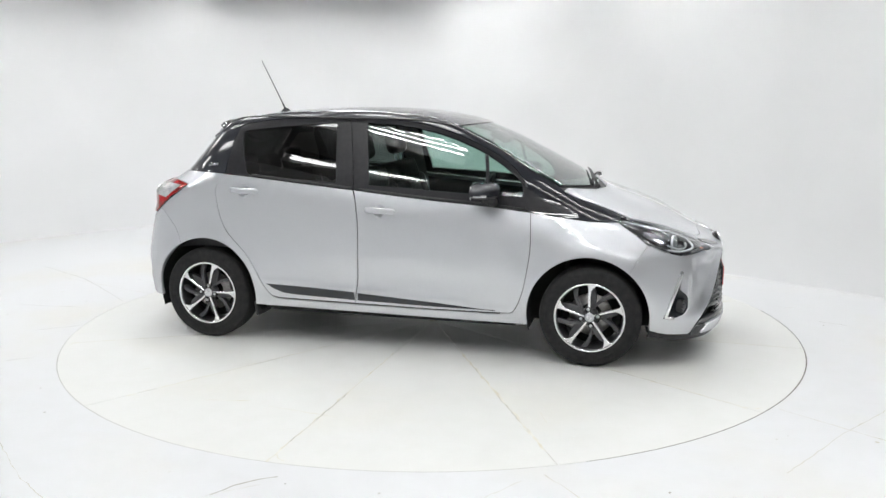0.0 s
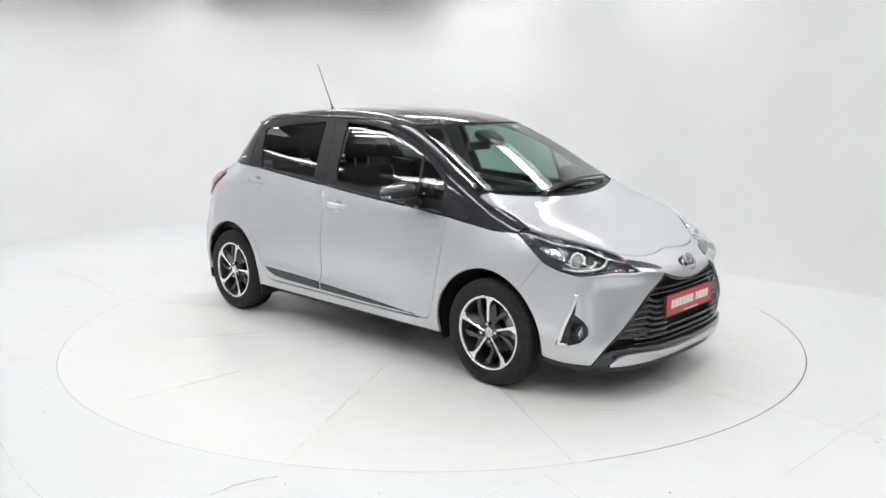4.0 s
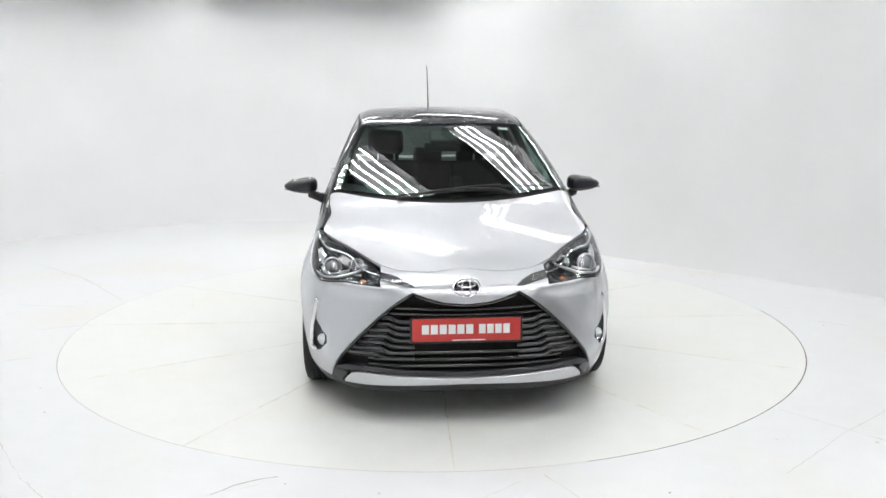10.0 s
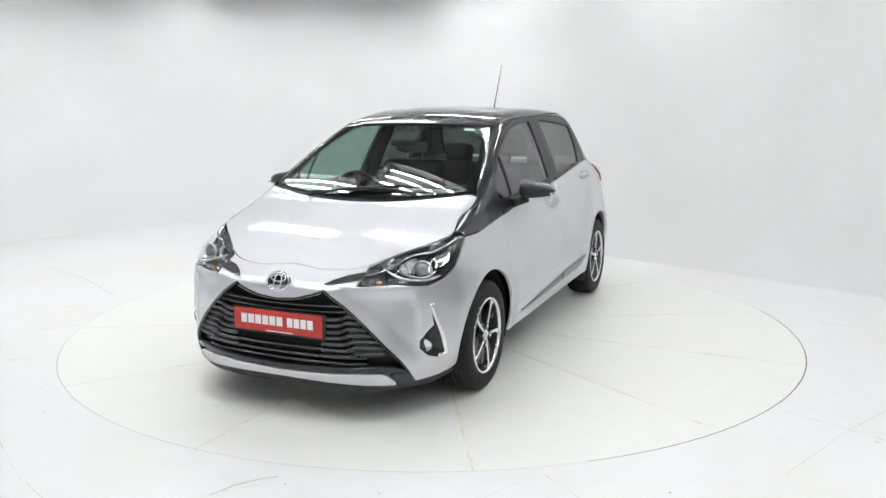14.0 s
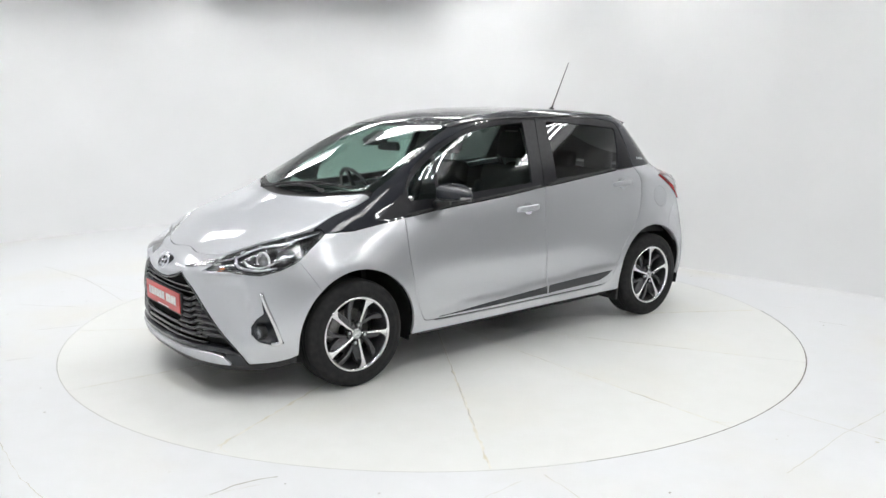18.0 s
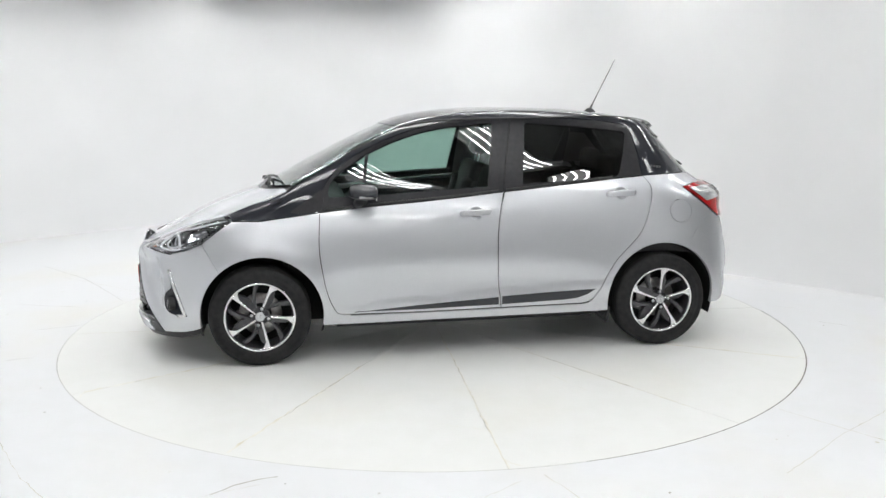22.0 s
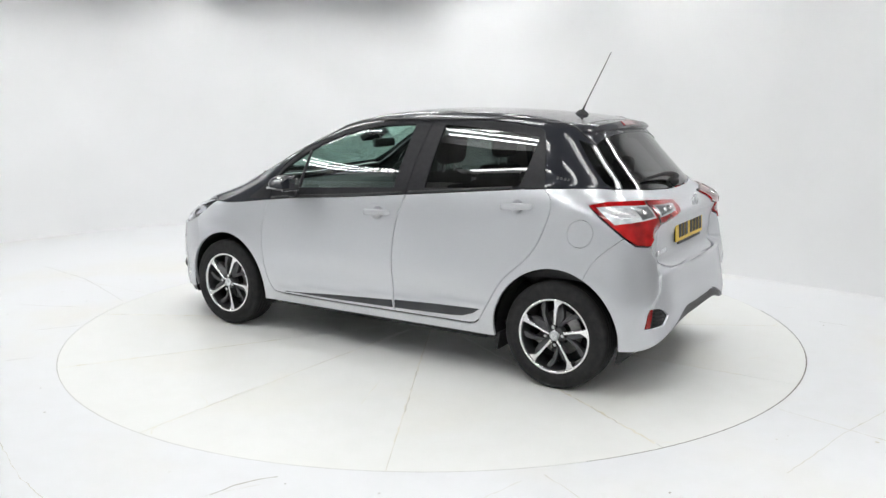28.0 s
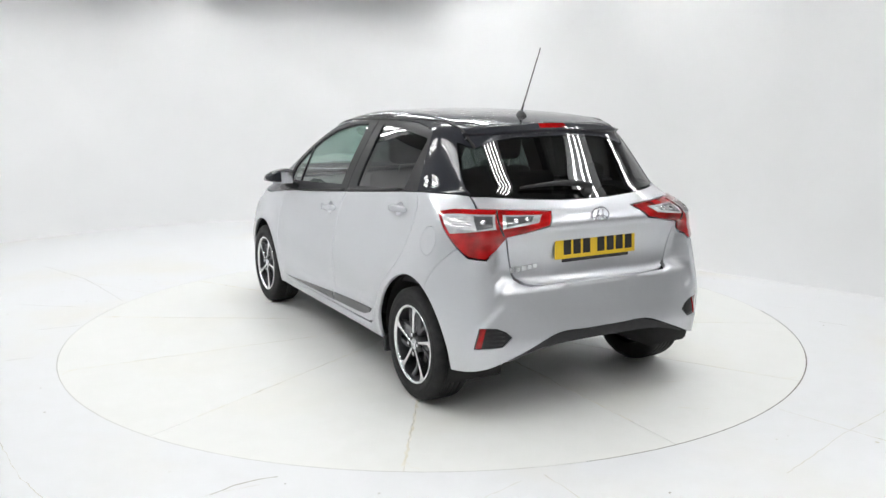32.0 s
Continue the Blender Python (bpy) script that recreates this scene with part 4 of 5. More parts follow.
def rear_panels():
    side = smooth_line(GLASS_SIDE, 8)
    half = smooth_line([(0.01, 1.064), (12.4, 1.066), (30, 1.078), (44.5, 1.092)], 10) + [(49.5, 1.094)] + side + [(63, 1.362), (45, 1.378), (20, 1.384), (.01, 1.386)]
    panel("rear_window", "rear", mirrored(half), PRIVACY, car, depth=0, off=-.003, gap=.001, label="dark privacy rear window")
    seam = smooth_line([(37.2, .912), (36.6, .82), (35.6, .73)], 8) + smooth_line([(34.5, .70), (32.5, .683), (29.6, .672), (16, .666), (.01, .664)], 12)
    gate = [(.01, 1.060), (12.4, 1.062), (30, 1.074), (44.5, 1.088), (51.5, 1.089), (47.2, 1.036), (40, 1.033), (20.4, 1.017), (22.8, .953)] + seam
    panel("tailgate", "rear", mirrored(gate), SILVER, car, label="silver tailgate")
    upper = [(.01, .661), (16, .663), (29.6, .668), (32.8, .679), (34.9, .697), (35.9, .729), (36.9, .82), (37.4, .907), (42.5, .806), (47.8, .815), (51.1, .855)] + across("left", SEAM_QUARTER[:-1] + arc(*ARCH_R, ARCH_R_FROM, 188, 14), "rear")
    low = smooth_line([(48, .262), (43, .275), (35.8, .322), (27, .385), (21.6, .42), (10, .428), (.01, .428)], 16)
    reflector = [(43.7, .488), (45.2, .381), (37.4, .390), (34.8, .435), (36.5, .462), (39, .481)]
    panel("rear_bumper", "rear", mirrored(upper + low), SILVER, car, [reflector, [(-a, z) for a, z in reflector]], gap=.0012, label="silver rear bumper")
    for s in (1, -1):
        pocket = panel("bumper_pocket", "rear", [(s * a, z) for a, z in reflector], BLACK, car, off=-.012, depth=0, gap=-.002, label="black bumper pocket")
        panel("reflector", "rear", [(s * a, z) for a, z in [(43.5, .484), (45.0, .385), (43.0, .386), (41.8, .484)]], RED_LENS, pocket, off=-.004, depth=.008, label="red reflector")
        for i in range(4):
            z = .402 + .02 * i
            ridge("pocket_rib", "rear", [(s * a, z) for a in np.linspace(36.6 + .5 * abs(i - 1.5), 41.6, 5)], .006, .005, BLACK, pocket, off=-.012)
    under = smooth_line([(35.8, .319), (27, .382), (21.6, .417), (10, .425), (.01, .425)], 10)
    base = smooth_line([(.01, .368), (15, .368), (28, .346), (35.8, .306)], 8)
    panel("rear_diffuser", "rear", band(under, base), BLACK, car, off=-.012, depth=.05, label="matt black lower bumper")
    # spoiler edge over the window
    half = [(.01, 1.425), (20, 1.422), (45, 1.412), (57, 1.400), (64, 1.378), (58, 1.374), (45, 1.382), (20, 1.389), (.01, 1.391)]
    panel("spoiler", "rear", mirrored(half), GREY, car, off=.021, depth=.04, step=.015, label="dark grey roof spoiler")


for kind in SIDES:
    side_panels(kind)
front_panels()
rear_panels()


# ---- wheels: tyre, turbine rim of five bright spokes over dark ones, brake ----
def prism(bm, outline, z0, z1, bevel=.003):
    """A plate with a rounded front edge: outline in (x, z), standing from y = z0 to y = z1."""
    n = len(outline)
    cx, cz = sum(p[0] for p in outline) / n, sum(p[1] for p in outline) / n
    rings = []
    for y, k in ((z0, 0), (z1 - bevel, 0), (z1, bevel)):
        ring = []
        for i, (x, z) in enumerate(outline):
            a, b = Vector(outline[i - 1]), Vector(outline[(i + 1) % n])
            t = (b - a).normalized()
            nrm = Vector((-t.y, t.x))
            if nrm.dot(Vector((cx - x, cz - z))) < 0:
                nrm = -nrm
            ring.append(bm.verts.new((x + nrm.x * k, y, z + nrm.y * k)))
        rings.append(ring)
    for p, q in zip(rings, rings[1:]):
        for i in range(n):
            j = (i + 1) % n
            bm.faces.new((p[i], p[j], q[j], q[i]))
    bm.faces.new(rings[-1])


def turned(pts, a):
    c, s = math.cos(a), math.sin(a)
    return [(x * c - z * s, x * s + z * c) for x, z in pts]


def wheel(x, side, spin):
    turn = Matrix.Identity(4) if side > 0 else Matrix.Rotation(math.pi, 4, "Z")
    ob = empty("wheel", Matrix.Translation((x, side * .728, .300)) @ turn @ Matrix.Rotation(spin, 4, "Y"), car)
    ob["label"] = "alloy wheel with five bright turbine spokes and dark pockets"
    prof = [(.205, -.09), (.215, -.098), (.26, -.103), (.285, -.095), (.297, -.08), (.3005, -.06)]
    for y in (-.045, -.015, .015, .045):
        prof += [(.301, y - .010), (.3005, y - .004), (.295, y - .003), (.295, y + .003), (.3005, y + .004), (.301, y + .010)]
    prof += [(.3005, .06), (.297, .08), (.291, .089), (.285, .094), (.27, .0995), (.262, .101), (.250, .1005), (.248, .102), (.235, .100), (.218, .098), (.2105, .096), (.207, .09), (.205, -.09)]
    part("tyre", lathe(prof, 96), RUBBER, ob, "black rubber tyre", True)
    rim = part("rim", lathe([(.209, .092), (.2085, .0965), (.206, .098), (.199, .097), (.196, .094), (.194, .086), (.188, .05), (.184, -.08)], 96), ALLOY, ob, "bright machined rim edge", True)
    part("barrel", lathe([(.193, .085), (.186, .05), (.182, -.085)], 72), DARK_ALLOY, ob, "dark rim barrel", True)
    spoke = [(.030, -.010), (.030, .005), (.07, .0045), (.12, .006), (.158, .010), (.180, .020), (.1945, .046), (.1995, .016), (.2, -.006), (.1985, -.015), (.182, -.011), (.15, -.0095), (.09, -.0095)]
    web = [(.032, -.010), (.09, -.004), (.14, .004), (.175, .022), (.150, .036), (.105, .040), (.06, .030), (.034, .016)]
    fork = [(.045, -.010), (.09, -.004), (.13, .004), (.160, .020), (.195, .048), (.199, .022), (.172, -.002), (.13, -.018), (.08, -.024), (.05, -.026)]
    for i in range(5):
        a = 2 * math.pi * i / 5
        bm = bmesh.new()
        prism(bm, turned(spoke, -a), .040, .090)
        part("spoke", bm, ALLOY, ob, "bright machined spoke")
        bm = bmesh.new()
        prism(bm, turned(web, -a), .030, .062)
        prism(bm, turned(fork, -a + .66), .028, .066)
        part("dark_spoke", bm, DARK_ALLOY, ob, "dark painted spoke")
    part("hub", lathe([(.001, .080), (.03, .080), (.046, .076), (.052, .066), (.054, .03)], 40), DARK_ALLOY, ob, "dark painted hub", True)
    cap = part("hub_cap", lathe([(.001, .0895), (.018, .089), (.025, .0875), (.0275, .084), (.028, .07)], 32), SATIN, ob, "round silver hub cap", True)
    part("hub_emblem", lathe([(.010, .089), (.011, .0915), (.013, .0915), (.014, .089)], 24), CHROME, ob, "", True)
    for i in range(4):
        a = math.pi / 4 + i * math.pi / 2
        m = Matrix.Translation((.050 * math.cos(a), 0, .050 * math.sin(a)))
        part("wheel_nut", lathe([(.001, .094), (.007, .094), (.0095, .091), (.0098, .06)], 6, m=m), SATIN, ob, "", False)
        part("nut_pocket", lathe([(.0100, .0905), (.0105, .0918), (.0165, .0918), (.0180, .070)], 20, m=m), GLOSS, ob, "", True)
    part("brake_disc", lathe([(.05, .0), (.125, .002), (.128, -.004), (.125, -.010), (.05, -.01)], 48), STEEL, ob, "steel brake disc", True)
    bm = bmesh.new()
    box(bm, pose(.105, .0, .03, 0, 15, 0), .05, .05, .12, .012)
    part("brake_caliper", bm, STEEL, ob)
    bm = lathe([(.001, .005), (.06, .004), (.10, -.02), (.18, -.03), (.18, -.04)], 40)
    part("back_plate", bm, DEEP, ob)
    part("valve", rod([(.178, .088, -.02), (.165, .094, -.018)], .004, 8), BLACK, ob)
    return ob


for x, s, a in ((1.255, 1, .55), (1.255, -1, .96), (-1.255, 1, .90), (-1.255, -1, .68)):
    wheel(x, s, a)


def wheel_house(x, side, r):
    """The dark liner over a wheel."""
    bm = bmesh.new()
    rings = []
    for y in (.80, .76, .62, .50):
        rr = r - .004 if y == .80 else r + .012
        rings.append([bm.verts.new((x + rr * math.cos(radians(a)), side * y, .305 + rr * math.sin(radians(a)))) for a in range(-18, 199, 8)])
    for p, q in zip(rings, rings[1:]):
        for i in range(len(p) - 1):
            bm.faces.new((p[i], p[i + 1], q[i + 1], q[i]))
    bm.faces.new(rings[-1])
    part("wheel_liner", bm, DEEP, car, "black wheel-arch liner", True)


for s in (1, -1):
    wheel_house(1.24, s, .362)
    wheel_house(-1.252, s, .364)

bm = bmesh.new()
box(bm, pose(0, 0, .235), 1.72, 1.52, .05, .01)
box(bm, pose(1.12, 0, .235), 1.24, .98, .10, .01)
box(bm, pose(-1.10, 0, .41), .9, .98, .08, .01)
for s in (1, -1):
    box(bm, pose(0, s * .745, .235), 1.62, .05, .06, .01)
part("underbody", bm, DEEP, car, "black underbody")
for s in (1, -1):
    bm = bmesh.new()
    box(bm, pose(-.905, s * .72, .215, 0, -8, 0), .02, .19, .10, .006)
    part("mud_flap", bm, BLACK, car)
part("exhaust", rod([(-1.0, -.35, .36), (-1.6, -.36, .37)], .025, 14), STEEL, car)


# ---- lamps, grille, plates, mirrors and the smaller outside parts ----
def facing(p, d):
    """A pose at p whose z axis points along d."""
    return Matrix.Translation(Vector(p)) @ Vector(d).to_track_quat("Z", "Y").to_matrix().to_4x4()


def spot(kind, a, b, off=0.0):
    """A point on the skin, moved along its normal, and that normal."""
    p = onto(kind, [(a, b)])
    n = normal(p)
    return Vector((p + n * off)[0]), Vector(n[0])


def oval_ring(bm, m, rx, ry, tube, n=40, k=8):
    rings = []
    for i in range(n):
        a = 2 * math.pi * i / n
        c, d = Vector((rx * math.cos(a), ry * math.sin(a), 0)), Vector((math.cos(a), math.sin(a), 0))
        rings.append([bm.verts.new(m @ (c + d * tube * math.cos(2 * math.pi * j / k) + Vector((0, 0, tube * .7 * math.sin(2 * math.pi * j / k))))) for j in range(k)])
    for i in range(n):
        p, q = rings[i], rings[(i + 1) % n]
        for j in range(k):
            bm.faces.new((p[j], q[j], q[(j + 1) % k], p[(j + 1) % k]))
    bmesh.ops.recalc_face_normals(bm, faces=bm.faces)


def headlamp(s):
    ob = panel("headlamp", "front", flip(HL, s), GLOSS, car, off=-.006, depth=0, puff=-.055, step=.02, label="clear headlamp with a projector and chrome blades")
    lens = panel("headlamp_lens", "front", flip(HL, s), LENS, ob, depth=0, off=.001, gap=.002, label="clear curved lens")
    lens.visible_shadow = False
    p, n = spot("front", s * 42.2, .768, -.045)
    m = facing(p, Vector((1, s * .25, .05)))
    part("projector_ring", lathe([(.040, .002), (.043, .010), (.047, .013), (.049, .012), (.050, .0)], 40, "z", m), SATIN, ob, "chrome ring", True)
    part("projector", lathe([(.039, .002), (.035, .012), (.026, .021), (.013, .026), (.001, .0275)], 40, "z", m), PROJECTOR, ob, "grey glass projector", True)
    panel("reflector_wing", "front", flip([(46.6, .752), (51.5, .765), (54.5, .80), (53, .828), (46.5, .808)], s), CHROME, ob, off=-.030, depth=.004, puff=-.012, step=.015, label="chrome reflector beside the projector")
    p, n = spot("front", s * 34.2, .770, -.030)
    part("turn_lamp", lathe([(.006, -.012), (.018, .0), (.030, .012), (.034, .014)], 30, "z", facing(p, Vector((1, s * .15, .3)))), CHROME, ob, "small chrome reflector bowl", True)
    ridge("chrome_blade", "front", flip(smooth_line([(60.6, .872), (52.5, .846), (45.5, .820), (38.5, .796), (33, .757), (29.5, .737), (25.0, .722)], 26), s), .010, .008, CHROME, ob, off=-.012, taper_ends=True)
    ridge("light_guide", "front", flip(smooth_line([(47.5, .712), (43.5, .702), (38.4, .712), (34.2, .730), (30.8, .758)], 20), s), .012, .008, SATIN, ob, off=-.020, taper_ends=True)
    ridge("lower_blade", "front", flip(smooth_line([(46.5, .742), (43.5, .722), (38.5, .735), (35.5, .752)], 16), s), .010, .008, SATIN, ob, off=-.030, taper_ends=True)
    p, n = spot("front", s * 29.2, .706, -.022)
    part("marker_lamp", lathe([(.001, .006), (.012, .005), (.018, 0)], 20, "z", facing(p, n)), AMBER, ob, "amber marker lamp", True)
    panel("chrome_strip", "front", flip([(25.6, .729), (20.5, .715), (16.5, .696), (14.2, .680), (16.5, .683), (20.5, .692), (24.0, .700)], s), STRIP, car, off=.005, depth=.012, step=.012, gap=0, label="satin strip between lamp and badge")


def fog_lamp(s):
    ob = panel("fog_lamp_bezel", "front", flip(FOG, s), GREY, car, off=-.006, depth=0, gap=-.002, puff=-.030, step=.015, label="dark fog-lamp bezel with a chrome blade")
    ridge("chrome_blade", "front", flip(smooth_line([(43.3, .586), (44.9, .50), (47.1, .39), (48.1, .320)], 16) + [(46.8, .313), (45.4, .315)], s), .022, .010, ALLOY, ob, off=-.002)
    p, n = spot("front", s * 42.3, .375, -.026)
    m = facing(p, Vector((1, s * .35, 0)))
    part("lamp_reflector", lathe([(.001, .004), (.010, .007), (.019, .006), (.031, .014)], 32, "z", m), CHROME, ob, "chrome reflector", True)
    part("lamp_ring", lathe([(.031, .010), (.033, .016), (.038, .016), (.040, .0), (.040, -.02)], 32, "z", m), BLACK, ob, "", True)
    part("lamp_glass", lathe([(.032, .013), (.024, .018), (.012, .021), (.001, .022)], 32, "z", m), LENS, ob, "clear round glass", True)


for s in (1, -1):
    headlamp(s)
    fog_lamp(s)


def build_grille():
    foot = smooth_line([(0.01, .244), (18.2, .255), (28, .262), (33, .249), (38.6, .205)], 16)
    half = foot + MOUTH[1:]
    ob = panel("grille", "front", [(a, z) for a, z in half] + [(-a, z) for a, z in half[::-1]], DEEP, car, off=-.055, depth=0, gap=-.004, label="black slatted grille")
    panel("grille_surround", "front", mirrored(foot + [(36.6, .262), (33, .287), (27, .292), (18, .284), (.01, .272)]), GREY, ob, off=-.004, depth=.04, label="dark grille surround")
    edge = lambda z: float(np.interp(z, [.205, .28, .348, .470, .590, .655], [38.6, 36.2, 33.2, 27.1, 20, 14])) - .5
    for s in (1, -1):
        ridge("grille_rim", "front", flip([(a - .3, z - .004) for a, z in MOUTH[:18]], s), .012, .012, GLOSS, ob, off=-.012)
    ridge("grille_rim", "front", [(a, z - .008) for a, z in smooth_line([(-13.6, .652), (-10.5, .631), (-6, .611), (0, .602), (6, .611), (10.5, .631), (13.6, .652)], 24)], .012, .012, GLOSS, ob, off=-.012)
    for z in (.583, .557):
        e = edge(z)
        ridge("slat", "front", [(a, z - .010 * (1 - (a / e) ** 2)) for a in np.linspace(-e, e, 25)], .014, .014, GLOSS, ob, off=-.030)
    for s in (1, -1):
        for i in range(7):
            z = .535 - .030 * i
            e = edge(z)
            k = 20.5 + .75 * max(0, i - 2)
            ridge("slat", "front", flip([(e, z), (e * .6 + k * .4, z), (k, z), (k - 1.1, z - .009), (k - 2.2, z - .018), (k - 3.4, z - .020), (15, z - .020), (13.6, z - .020)], s), .017, .012, DARK_ALLOY, ob, off=-.024)
            if e - k > 3:
                ridge("slat", "front", flip([(e - .4, z - .015), ((e + k) / 2, z - .015), (k + .6, z - .015)], s), .007, .008, DARK_ALLOY, ob, off=-.028)
            p, n = spot("front", s * (k - 1.2), z - .008, -.016)
            bm = bmesh.new()
            box(bm, facing(p, n) @ pose(0, 0, 0, 0, 0, 35 * s), .026, .008, .010, .003)
            part("slat_hook", bm, GREY, ob)
    for z in (.372, .335, .302):
        e = min(edge(z) - 7, 26)
        ridge("slat", "front", [(a, z - .004) for a in np.linspace(-e, e, 25)], .018, .016, GLOSS, ob, off=-.032)
    # dealer plate: red, its two words as plain white bars
    bm = bmesh.new()
    box(bm, pose(2.016, 0, .474), .014, .545, .128, .004)
    part("plate_holder", bm, BLACK, ob, "black plate holder")
    bm = bmesh.new()
    box(bm, pose(2.025, 0, .478), .006, .520, .112, .002)
    plate = part("front_plate", bm, PLATE_RED, car, "red dealer plate with white print")
    word_bars(plate, 2.0292, 1, [(-.198 + .0425 * i, .034) for i in range(6)] + [(.075 + .039 * i, .031) for i in range(4)], .482, .046, WHITE_PRINT)
    bm = bmesh.new()
    box(bm, pose(2.0292, .01, .428), .002, .16, .004)
    part("print", bm, WHITE_PRINT, plate)


def word_bars(plate, x, face, bars, z, h, mat, tilt=0.0):
    for y, w in bars:
        bm = bmesh.new()
        box(bm, pose(x, y, z, 0, tilt, 0), .002, w, h)
        part("print", bm, mat, plate)


def badge(x, z, lean, face, rx, rz, backed):
    """An oval chrome badge made of plain rings."""
    ob = empty("badge", pose(x, 0, z, 0, lean, 0) @ pose(0, 0, 0, 0, 90 * face, 0) @ pose(0, 0, 0, 0, 0, 90), car)
    ob["label"] = "oval chrome badge"
    if backed:
        bm = lathe([(.001, .003), (rx * .96, .002), (rx, -.012), (rx * .9, -.03)], 40, "z", Matrix.Diagonal((1, rz / rx, 1, 1)))
        part("badge_back", bm, GLOSS, ob, "black badge ground", True)
    bm = bmesh.new()
    oval_ring(bm, pose(0, 0, .006), rx, rz, .0065)
    part("outer_ring", bm, CHROME, ob, "", True)
    bm = bmesh.new()
    oval_ring(bm, pose(0, 0, .007), rx * .32, rz * .92, .005)
    part("inner_ring", bm, CHROME, ob, "", True)
    bm = bmesh.new()
    oval_ring(bm, pose(0, rz * .36, .007), rx * .66, rz * .34, .0045)
    part("inner_ring", bm, CHROME, ob, "", True)


build_grille()
p, n = spot("front", 0, .676)
badge(p.x + .001, .679, -24, 1, .064, .047, True)


def tail_lamp(s):
    ob = panel("tail_lamp", "rear", flip(TAIL, s), RED_LENS, car, off=.010, depth=.05, step=.02, gap=.0015, label="red tail lamp with clear upper windows")
    panel("lamp_edge", "rear", flip(TAIL, s), GLOSS, ob, off=.001, depth=.02, gap=-.0004)
    panel("clear_window", "rear", flip([(59.2, 1.003), (53, 1.010), (40.9, 1.008), (40.0, .950), (46, .938), (53.8, .921)], s), CLEAR_LENS, ob, off=.0125, depth=.002, step=.015, label="clear ribbed window")
    panel("clear_window", "rear", flip([(38.8, 1.006), (25.4, 1.000), (27.0, .968), (38.4, .950)], s), CLEAR_LENS, ob, off=.0125, depth=.002, step=.015, label="clear ribbed window")
    panel("bulb_chamber", "rear", flip([(47.6, 1.002), (41.6, 1.001), (40.8, .956), (45.4, .944)], s), DARK_ALLOY, ob, off=.0135, depth=.002, step=.015, label="dark bulb chamber")
    panel("bulb_chamber", "rear", flip([(37.8, 1.000), (28.4, .996), (29.4, .974), (37.4, .957)], s), DARK_ALLOY, ob, off=.0135, depth=.002, step=.015, label="dark bulb chamber")
    for i in range(6):
        z = .946 + .010 * i
        ridge("lens_rib", "rear", flip([(a, z) for a in np.linspace(46.5 + i * .35, 52 + i * .9, 8)], s), .004, .0018, CLEAR_LENS, ob, off=.0125)
    ridge("lamp_split", "rear", flip(smooth_line([(40.9, 1.022), (39.4, .97), (38.0, .926)], 8), s), .009, .004, GLOSS, ob, off=.010)
    for a, z in ((34.5, .980), (31, .984), (44, .976)):
        p, n = spot("rear", s * a, z, .012)
        part("bulb", lathe([(.001, .010), (.008, .009), (.012, .004), (.013, 0)], 16, "z", facing(p, n)), CHROME, ob, "", True)


for s in (1, -1):
    tail_lamp(s)
p, n = spot("rear", 0, .83)
bm = bmesh.new()
box(bm, pose(p.x - .010, 0, .832, 0, 3, 0), .006, .520, .112, .002)
plate = part("rear_plate", bm, PLATE_YELLOW, car, "yellow rear plate with dark print")
word_bars(plate, p.x - .0145, -1, [(.185 - .061 * i, .046) for i in range(3)] + [(-.030 - .061 * i, .046) for i in range(4)], .834, .074, DARK_PRINT, 3)
bm = bmesh.new()
box(bm, pose(p.x - .012, 0, .768, 0, 3, 0), .010, .43, .018, .003)
box(bm, pose(p.x - .004, 0, .83, 0, 3, 0), .006, .515, .10)
part("plate_holder", bm, BLACK, plate, "black plate holder")
badge(onto("rear", [(0, .985)])[0][0] - .004, .985, 0, -1, .054, .038, False)
for i in range(5):
    p, n = spot("rear", 35.6 - 2.0 * i, .742 + .003 * i, .003)
    bm = bmesh.new()
    box(bm, facing(p, n) @ pose(0, 0, 0), .024, .026, .005, .002)
    part("model_badge", bm, CHROME, car, "small chrome letter block")
for kind in SIDES:
    for i in range(4):
        p, n = spot(kind, -1.205 - .020 * i, 1.146 - .003 * i, .002)
        bm = bmesh.new()
        box(bm, facing(p, n), .014, .015, .003, .001)
        part("pillar_badge", bm, CHROME, car)
panel("brake_light", "rear", [(-15, 1.396), (-15, 1.420), (15, 1.420), (15, 1.396)], RED_LENS, car, off=.025, depth=.006, step=.02, label="red high-level brake light")
p, n = spot("rear", -1.5, 1.088, .012)
ob = part("rear_wiper", lathe([(.001, .022), (.020, .020), (.030, .008), (.030, -.02)], 24, "z", facing(p, n)), BLACK, car, "black rear wiper", True)
arm = [tuple(spot("rear", a, z, o)[0]) for a, z, o in ((-4, 1.100, .028), (2, 1.112, .034), (9, 1.119, .034), (18, 1.122, .03), (25, 1.122, .022), (33, 1.118, .014))]
part("wiper_arm", rod(arm, .019, 10, .006), BLACK, ob, "", True)


